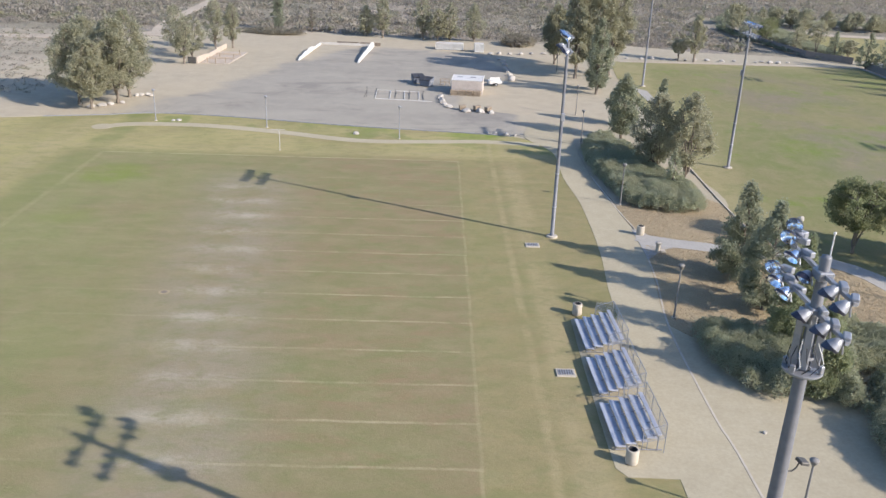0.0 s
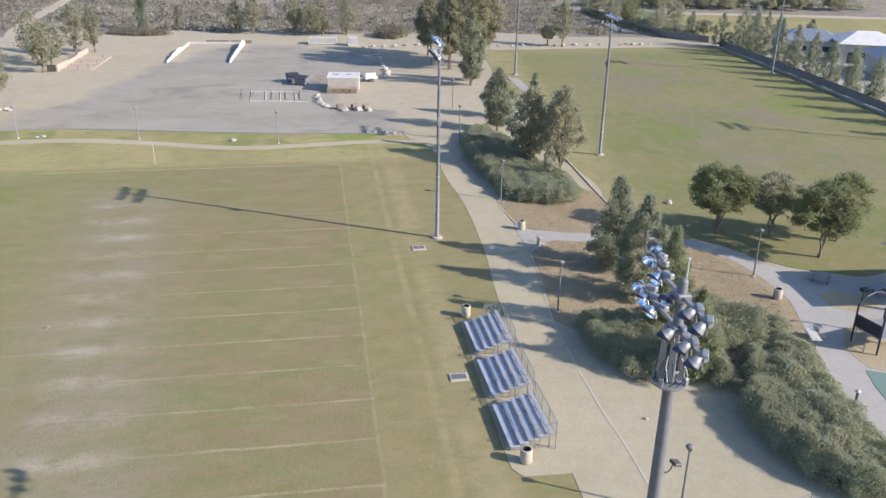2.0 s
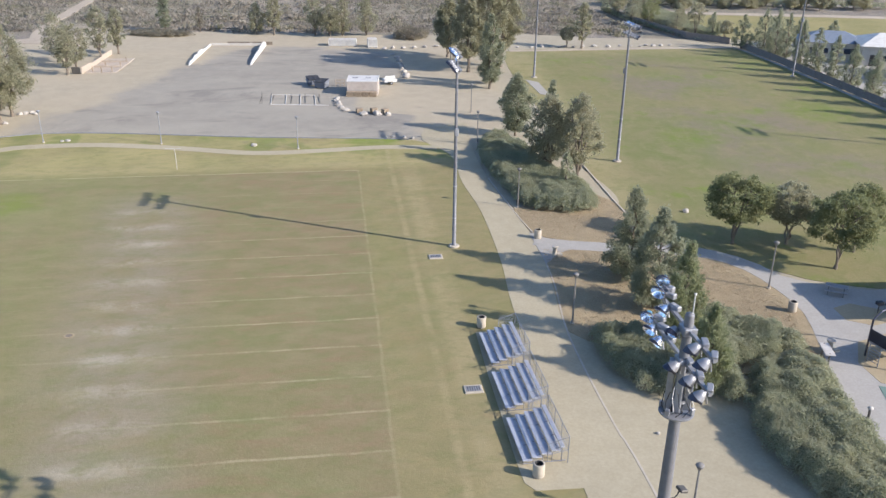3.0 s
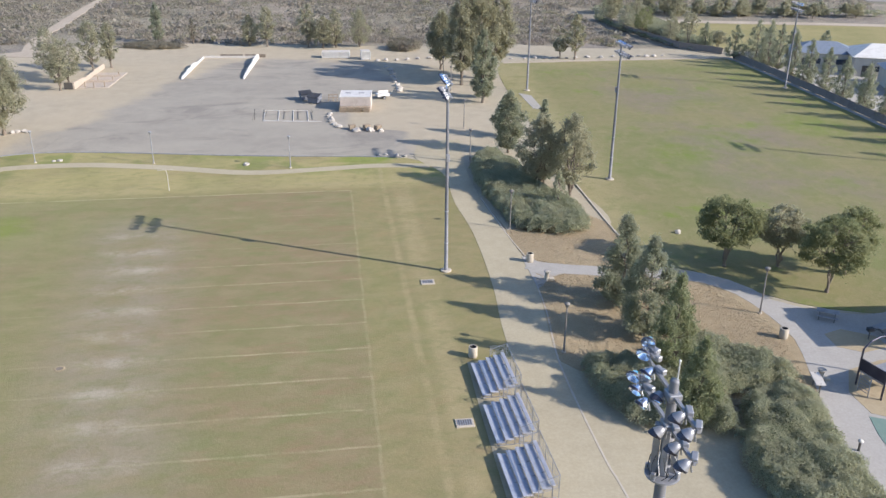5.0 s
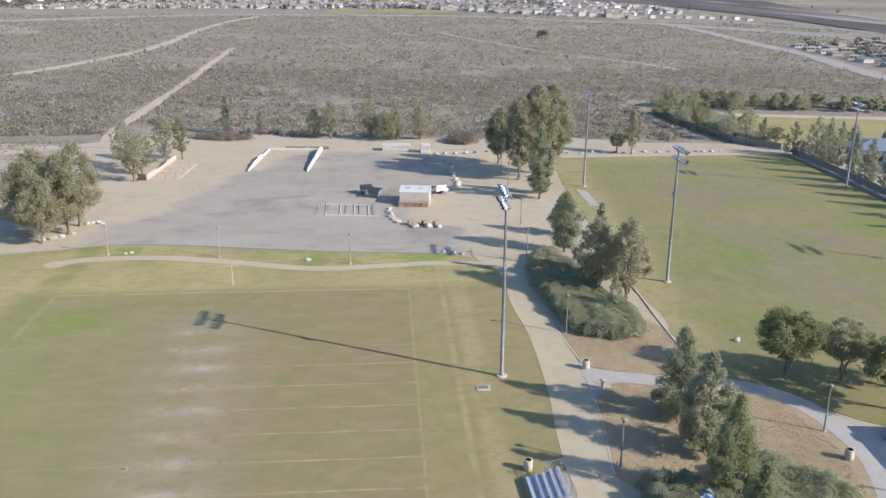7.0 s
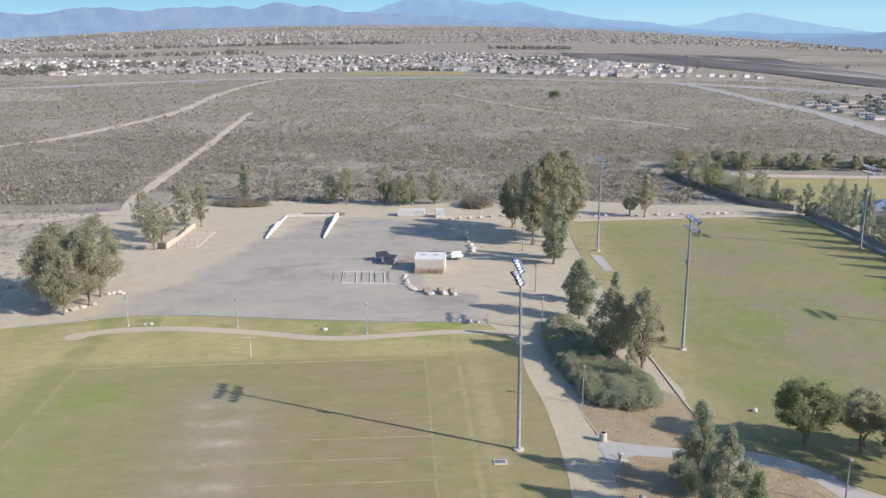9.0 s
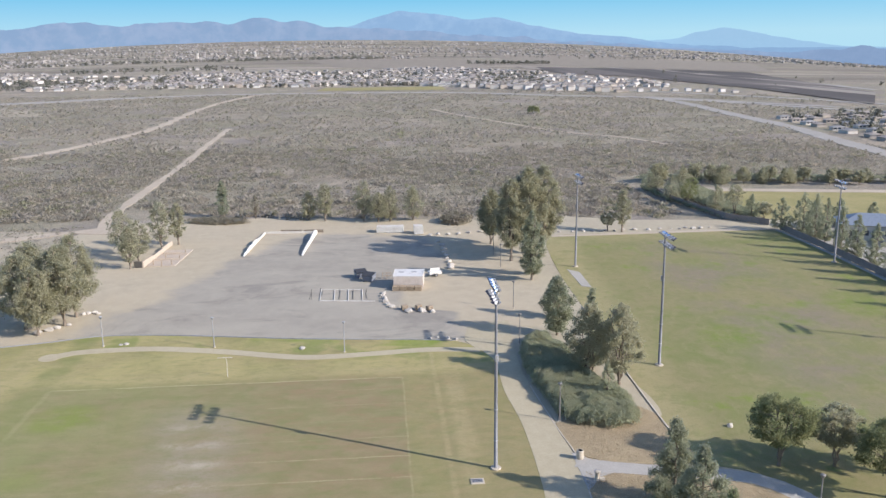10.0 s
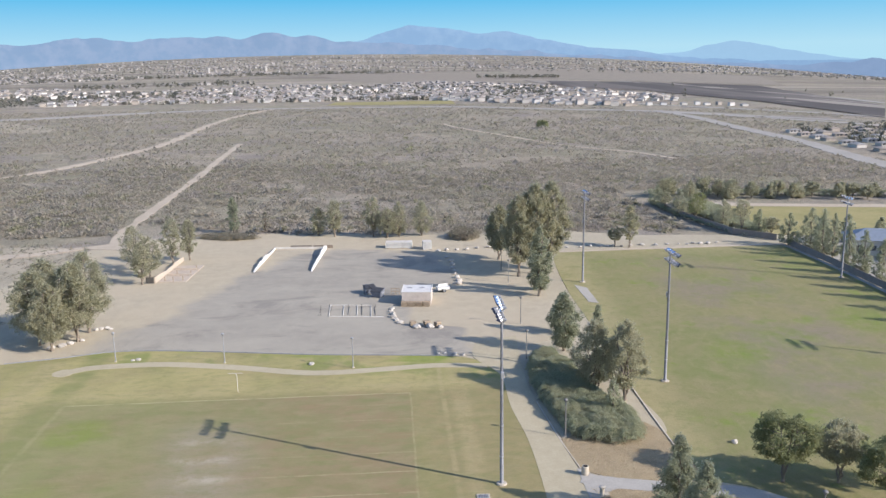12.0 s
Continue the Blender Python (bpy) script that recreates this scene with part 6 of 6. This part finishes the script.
# ---- scrub, past counting ----
def scrub_leaf_material():
    """Dry brush: grey-lilac, straw and olive bushes side by side."""
    k = Net("dry_brush")
    island = k.node("ShaderNodeNewGeometry").outputs["Random Per Island"]
    kind = k.noise(0.23, 2, 0.5, 0.3, 0.7)
    drift = k.noise(0.021, 4, 0.6, 0.38, 0.62)
    col = k.mix(kind, (0.265, 0.236, 0.198), (0.385, 0.345, 0.275))
    col = k.mix(k.mul(k.noise(0.17, 2, 0.5, 0.5, 0.66), k.m("MULTIPLY_ADD", drift, 0.6, 0.4)), col, (0.25, 0.25, 0.145))
    col = k.mix(k.mul(k.noise(0.11, 3, 0.6, 0.52, 0.68), 0.7), col, (0.35, 0.31, 0.285))
    col = k.mix(k.mul(island, 0.35), col, (0.38, 0.335, 0.27))
    k.done(col, 0.9, 0.0, 0.1)
    tr = k.node("ShaderNodeBsdfTranslucent")
    k.put(tr.inputs[0], col)
    mx = k.node("ShaderNodeMixShader")
    mx.inputs[0].default_value = 0.58
    k.tree.links.new(k.bsdf.outputs[0], mx.inputs[1])
    k.tree.links.new(tr.outputs[0], mx.inputs[2])
    k.tree.links.new(mx.outputs[0], k.tree.nodes["Material Output"].inputs[0])
    return k.mat


L_BRUSH = scrub_leaf_material()


def bushes(x, y, r, k, rng, name, label, fine=0.27):
    """Low mounded bushes of k sprays each."""
    n = len(x)
    d = rng.normal(size=(n, k, 3))
    d[:, :, 2] = np.abs(d[:, :, 2])
    d /= np.linalg.norm(d, axis=2)[:, :, None]
    swell = rng.uniform(0.6, 0.95, (n, 1, 1)) * np.array([0, 0, 1.0]) + np.array([1.1, 1.1, 0])
    c = np.stack([x, y, np.full(n, -0.1)], 1)[:, None, :] + d * r[:, None, None] * swell * rng.uniform(0.3, 1, (n, k, 1)) ** 0.5
    q, f = cards(c.reshape(-1, 3), np.repeat(r * fine, k), rng, 0.0, 0.6, np.array([0, 0, 0.5]))
    return tagged(new(name, cloud_mesh(name, q, f, L_BRUSH)), label, "scrub", "", "stuff")


def scatter_scrub():
    rng = np.random.default_rng(21)
    n = 74000
    y = np.append(145 + 185 * rng.uniform(0, 1, 34000), 330 + 515 * rng.uniform(0, 1, 40000))
    x = rng.uniform(-0.58, 0.62, n) * (y + 60)
    keep = np.ones(n, bool)
    for pts, w in TRAILS:
        line = smooth_line(pts, 10)
        for (x1, y1), (x2, y2) in zip(line, line[1:]):
            dx, dy = x2 - x1, y2 - y1
            t = np.clip(((x - x1) * dx + (y - y1) * dy) / (dx * dx + dy * dy + 1e-9), 0, 1)
            keep &= np.hypot(x - x1 - t * dx, y - y1 - t * dy) > (max(w) if isinstance(w, tuple) else w) / 2 + 1.0
    keep &= ~((x > 74) & (y < 234 - 0.16 * (x - 74)) & (x < 300))
    keep &= ~((x > -70) & (x < 96) & (y < 171 - 0.08 * x + 2.5 * np.sin(x * 0.35) + np.maximum(0, -0.4 * (x + 35))))
    keep &= ~((x > 206) & (((y > 280) & (y < 440)) | (y > 690) | (x > 335)))
    keep &= ~((x < -60) & (y < 177))
    patch = np.array([noise.noise(Vector((a * 0.02, b * 0.02, 0.3))) + 0.7 * noise.noise(Vector((a * 0.07, b * 0.07, 1.3))) for a, b in zip(x, y)])
    keep &= rng.uniform(-0.6, 0.6, n) < 1.2 * patch + 0.4
    x, y = x[keep], y[keep]
    r = rng.uniform(0.4, 1.2, len(x)) * (1 + 0.8 * (rng.uniform(0, 1, len(x)) > 0.9))
    near = y < 330
    bushes(x[near], y[near], r[near] * 1.1, 13, rng, "scrub", "countless dry grey-brown bushes before the plain", 0.27)
    bushes(x[~near], y[~near], r[~near] * 1.2, 5, rng, "scrub", "countless dry grey-brown bushes far out on the plain", 0.4)


scatter_scrub()


def side_scrub():
    """Scrub and weeds on the slope at the outer side of the lot."""
    rng = np.random.default_rng(22)
    n = 4200
    x, y = rng.uniform(-170, -66, n), rng.uniform(95, 198, n)
    keep = (x < -68 - 0.1 * (y - 95)) & (np.abs(y - 172 - 0.1 * (x + 95)) > 4)
    x, y = x[keep], y[keep]
    bushes(x, y, rng.uniform(0.2, 0.75, len(x)), 14, rng, "scrub", "dry weeds and brush beside the lot")


side_scrub()
shrub_bed("lone_bush", [(96.2, 509.4), (102.8, 504.8), (103.2, 512.8), (96.6, 517.7)], 5.0, "single dark bush standing in the scrub", 14, 0.6, L_OAK, 12)


# ---- buildings ----
# Muted house colours: some distance haze is painted into walls and roofs.
M_FAR_WALLS = [plain("hazy_pale_stucco", (0.5, 0.465, 0.425), (0.42, 0.395, 0.365), 0.95), plain("hazy_white_stucco", (0.58, 0.56, 0.535), (0.48, 0.46, 0.445), 0.95), plain("hazy_tan_stucco", (0.38, 0.335, 0.29), (0.32, 0.285, 0.25), 0.95)]
M_FAR_ROOFS = [plain("hazy_grey_roof", (0.26, 0.248, 0.242), (0.22, 0.21, 0.205), 0.95), plain("hazy_tan_roof", (0.3, 0.26, 0.225), (0.255, 0.225, 0.2), 0.95), plain("hazy_brown_roof", (0.23, 0.205, 0.185), (0.2, 0.18, 0.165), 0.95)]
M_PANE = plain("dark_window_glass", (0.05, 0.06, 0.08), (0.07, 0.08, 0.1), 0.15)


def house_shape(w, d, h, roof):
    walls = Shape().box((0, 0, h / 2 - 0.2), (w, d, h + 0.4))
    o = 0.5
    top = Shape().add([(-w / 2 - o, -d / 2 - o, h), (w / 2 + o, -d / 2 - o, h), (w / 2 + o, d / 2 + o, h), (-w / 2 - o, d / 2 + o, h), (-w / 2 + d * 0.45, 0, h + roof), (w / 2 - d * 0.45, 0, h + roof)],
                      [(0, 1, 5, 4), (1, 2, 5), (2, 3, 4, 5), (3, 0, 4), (3, 2, 1, 0)])
    return walls, top


HOUSE_SETS = []
for k in range(6):
    w, d, h = (7.2, 5.8, 4.2) if k % 2 else (8.4, 6.2, 2.4)
    walls, top = house_shape(w, d, h, 1.3)
    HOUSE_SETS.append((walls.mesh("wall", M_FAR_WALLS[k % 3]), top.mesh("roof", M_FAR_ROOFS[(k * 2 + k // 3) % 3]), (w, d, h)))
PANE = Shape().box((0, 0, 0), (1.5, 0.1, 1.2)).mesh("window", M_PANE)


def house(x, y, k, rz, group, panes=False, size=1.0):
    t = thing("house", ("single-storey stucco house with a hipped tile roof", "two-storey stucco house with a hipped tile roof")[k % 2], "house", (x, y, land(x, y)), rz, group)
    w, r, (wide, deep, high) = HOUSE_SETS[k]
    t.scale = (size, size, size * (0.72 if panes else 1.0))
    part("wall", w, None, t)
    part("roof", r, None, t)
    if panes:
        for px in (-0.32, -0.05, 0.3):
            part("window", PANE, None, t).matrix_basis = pose(px * wide, -deep / 2 - 0.02, 1.6)


rng = np.random.default_rng(33)
for i in range(54):
    u, v = i % 9, i // 9
    house(222 + 1.4 * u + 15 * v + rng.uniform(-2, 2), 300 + u * 17 + 5 * v + rng.uniform(-3, 3), (0, 2, 2)[int(rng.integers(0, 3))], rng.uniform(-12, 12) + (90 if rng.random() < 0.4 else 0), "houses by the road", True, 0.85)
FRONT = [(-397.1, 952.1), (-302.9, 968.2), (-178, 978.2), (-80.6, 961), (-38, 1038.6), (70.2, 935), (135.2, 854.2), (232, 752), (270, 766), (300, 752), (330, 712)]
count = 0
for (x1, y1), (x2, y2) in zip(FRONT, FRONT[1:]):
    m = max(1, int(math.hypot(x2 - x1, y2 - y1) / 10.5))
    for i in range(m):
        for row in range(2 if x1 < 60 else 5 if x1 < 230 else 1):
            u = (i + 0.5) / m
            x, y = x1 + (x2 - x1) * u + rng.uniform(-3, 3), y1 + (y2 - y1) * u + 10 + row * (24 if x1 < 60 else 34 if x1 < 230 else 13) + rng.uniform(-4, 4)
            house(x, y, int(rng.integers(0, 6)), rng.uniform(-10, 10) + (90 if rng.random() < 0.3 else 0), "houses of the town", size=1.0 if x1 < 230 else 0.7)
            count += 1


def far_town():
    """The rest of the town, too far off to tell its houses apart."""
    rng = np.random.default_rng(44)
    shapes = [(Shape(), Shape()) for _ in range(6)]
    spots = []
    for _ in range(15000):
        near = rng.random() < 0.5
        r = rng.uniform(930, 1420 if rng.random() < 0.6 else 1750) if near else 2170 + 2000 * rng.random() ** 1.3
        az = rng.uniform(-0.62, 0.62)
        if r < 2500 and az > 0.05 and not near:
            continue
        x, y = r * math.sin(az), -42 + r * math.cos(az)
        if near and (az > 0.2 + 0.1 * (1100 - r) / 200 or (r > 1420 and az > -0.04) or y < 985 - 1.0 * max(0, x - 50)):
            continue
        if noise.noise(Vector((x * 0.0035, y * 0.0035, 2.0))) + 0.5 * noise.noise(Vector((x * 0.012, y * 0.012, 4.0))) > rng.uniform(-0.35, 0.3):
            spots.append((x, y))
    # the dense quarter between the road and the ploughed fields
    quarter = [(70, 985), (150, 890), (232, 790), (262, 850), (312, 835), (335, 1000), (280, 1180), (245, 1380), (165, 1520), (40, 1560), (-20, 1400), (0, 1080)]
    for row in range(26):
        for col in range(40):
            x, y = -20 + col * 10.2 + rng.uniform(-2.5, 2.5), 795 + row * 29 + 13 * (col % 2) + rng.uniform(-4, 4)
            if inside(np.array([x]), np.array([y]), quarter)[0] and rng.random() < 0.86:
                spots.append((x, y))
    for x, y in spots:
        k = int(rng.integers(0, 3)) + (3 if y < 1400 else 0)
        w, d, h = rng.uniform(5.5, 9.5), rng.uniform(5, 7), rng.choice([1.8, 2.4, 3.6])
        a, b = house_shape(w, d, h, 1.3)
        rot = Matrix.Rotation(rng.uniform(0, 3.1), 3, "Z")
        base = Vector((x, y, land(x, y)))
        for src, dst in zip((a, b), shapes[k]):
            dst.add([base + rot @ Vector(p) for p in src.v], src.f)
    # Farthest walls kept near the ground's tone: haze put into base colour.
    haze_tones = [plain("distant_pale_house", (0.27, 0.25, 0.235), (0.24, 0.225, 0.215), 0.95), plain("distant_white_house", (0.36, 0.34, 0.325), (0.3, 0.285, 0.275), 0.95), plain("distant_tan_house", (0.23, 0.215, 0.2), (0.21, 0.197, 0.185), 0.95)]
    town = thing("distant_town", "distant pale houses spread over the plain", "town", kind="stuff")
    for k, (a, b) in enumerate(shapes):
        tagged(part("house_walls", a, haze_tones[k] if k < 3 else M_FAR_WALLS[k - 3], town), kind="stuff")
        tagged(part("house_roofs", b, M_FAR_ROOFS[k % 3], town), kind="stuff")


far_town()


def far_trees():
    rng = np.random.default_rng(45)
    n = 8200
    r = np.where(rng.random(n) < 0.55, rng.uniform(950, 1400, n), rng.uniform(2250, 4000, n))
    az = rng.uniform(-0.62, 0.62, n)
    # shelter belts beyond the first houses
    r[:420] = 2190 + rng.normal(0, 25, 420)
    az[:420] = -0.5 + 0.52 * rng.random(420) ** 0.8
    r[420:520], az[420:520] = 1845 + rng.normal(0, 14, 100), rng.uniform(0.105, 0.2, 100)
    r[520:640], az[520:640] = 1700 + rng.normal(0, 40, 120), rng.uniform(-0.34, -0.15, 120)
    keep = ~((az > 0.2) & (r < 1900)) | (rng.random(n) < 0.01)
    keep[:640] = True
    r, az = r[keep], az[keep]
    x, y = r * np.sin(az), -42 + r * np.cos(az)
    more = rng.uniform(0, 1, (90, 2))
    x, y = np.append(x, 234 + more[:, 0] * 80), np.append(y, 298 + more[:, 1] * 150)
    keep = (y > 960 - np.maximum(0, x - 50)) | ((x > 215) & (y < 560))
    x, y = x[keep], y[keep]
    n, k = len(x), 16
    z = np.array([land(a, b) for a, b in zip(x, y)])
    s = rng.uniform(1.0, 2.6, n)
    s[:640] *= 1.35
    d = rng.normal(size=(n, k, 3))
    d /= np.linalg.norm(d, axis=2)[:, :, None]
    c = np.stack([x, y, z + s * 1.1], 1)[:, None, :] + d * s[:, None, None] * np.array([0.8, 0.8, 1.0])
    q, f = cards(c.reshape(-1, 3), np.repeat(s * 0.5, k), rng, 0.0, 0.8)
    return tagged(new("town_trees", cloud_mesh("town_trees", q, f, L_FAR)), "dark street trees among the distant houses", "trees", "", "stuff")


far_trees()
for az, r in ((-11.4, 2450), (-7.8, 2450)):
    a = radians(az)
    x, y = r * math.sin(a), -42 + r * math.cos(a)
    t = thing("tower_block", "slim white tower far out on the plain", "tower", (x, y, land(x, y)), 0, "white towers")
    part("shaft", Shape().box((0, 0, 7.0), (5, 5, 15), 0, 0, 0.4), M_OFFWHITE, t)
    part("cap", Shape().box((0, 0, 14.8), (5.8, 5.8, 1.2), 0, 0, 0.3), M_OFFWHITE, t)


def hall(at, rz, w, d, h, roof_mat, label):
    t = thing("hall", label, "building", at, rz)
    part("wall", Shape().box((0, 0, h / 2), (w, d, h)), M_STUCCO, t, "cream stucco wall")
    o = 0.6
    rf = Shape().add([(-w / 2 - o, -d / 2 - o, h), (w / 2 + o, -d / 2 - o, h), (w / 2 + o, d / 2 + o, h), (-w / 2 - o, d / 2 + o, h), (-w / 2 + 4, 0, h + 2.0), (w / 2 - 4, 0, h + 2.0)],
                     [(0, 1, 5, 4), (1, 2, 5), (2, 3, 4, 5), (3, 0, 4), (3, 2, 1, 0)])
    part("roof", rf, roof_mat, t, "shallow hipped roof")
    for x in (-w * 0.3, w * 0.05, w * 0.35):
        part("door", Shape().box((x, -d / 2 - 0.03, 1.15), (1.6, 0.12, 2.3)), M_DARKMETAL, t)
        part("window", Shape().box((x + 2.4, -d / 2 - 0.03, 1.7), (1.4, 0.12, 1.1)), M_PANE, t)
    return t


hall((105.5, 134.0, 0), -22, 13, 8, 3.4, M_BLUEROOF, "low cream hall with a blue-grey roof")
hall((113.9, 126.1, 0), -22, 12, 12, 4.0, M_WHITE, "low white building behind the boundary trees")
hall((110, 109.3, 0), 70, 14, 9, 3.6, M_BLUEROOF, "low cream building behind the boundary trees")


# ---- boundary fence ----
def fence(points, height, label):
    t = thing("boundary_fence", label, "fence")
    for (x1, y1), (x2, y2) in zip(points, points[1:]):
        m = max(1, int(math.hypot(x2 - x1, y2 - y1) / 2.5))
        rz = math.atan2(y2 - y1, x2 - x1)
        for i in range(m):
            u = (i + 0.5) / m
            x, y = x1 + (x2 - x1) * u, y1 + (y2 - y1) * u
            seg = math.hypot(x2 - x1, y2 - y1) / m
            part("panel", Shape().box((x, y, height / 2), (seg - 0.16, 0.09, height - 0.1), rz), M_FENCE, t)
            px, py = x1 + (x2 - x1) * i / m, y1 + (y2 - y1) * i / m
            part("post", Shape().box((px, py, height / 2 + 0.05), (0.16, 0.16, height + 0.1), rz), M_FENCE, t)


fence([(90, 144), (90.1, 124.6), (89.5, 99.6), (88.4, 70.8), (87.9, 36.3)], 1.5, "long dark-brown board fence along the green field")
fence([(77.8, 205.6), (78, 185), (82.6, 157.5), (89.7, 149)], 1.6, "dark board fence below the hedge")


# ---- picnic shelter beside the paving ----
def shelter(at, rz):
    t = thing("picnic_shelter", "picnic shelter with a hipped roof and small cupola", "shelter", at, rz)
    part("roof", Shape().add([(-7.2, -3.6, 4.2), (7.2, -3.6, 4.2), (7.2, 3.6, 4.2), (-7.2, 3.6, 4.2), (-4, 0, 5.4), (4, 0, 5.4)],
                             [(0, 1, 5, 4), (1, 2, 5), (2, 3, 4, 5), (3, 0, 4), (3, 2, 1, 0)]), M_FAR_ROOFS[2], t, "brown hipped roof")
    part("cupola", Shape().box((-3, 0, 5.8), (1.3, 1.3, 1.3), 0, 0, 0.05), M_FAR_ROOFS[2], t)
    for x in (-5.4, 5.4):
        for y in (-2.6, 2.6):
            part("post", Shape().box((x, y, 2.1), (0.3, 0.3, 4.25), 0, 0, 0.03), M_OFFWHITE, t)


shelter((52.6, 17.4, 0.03), -4)
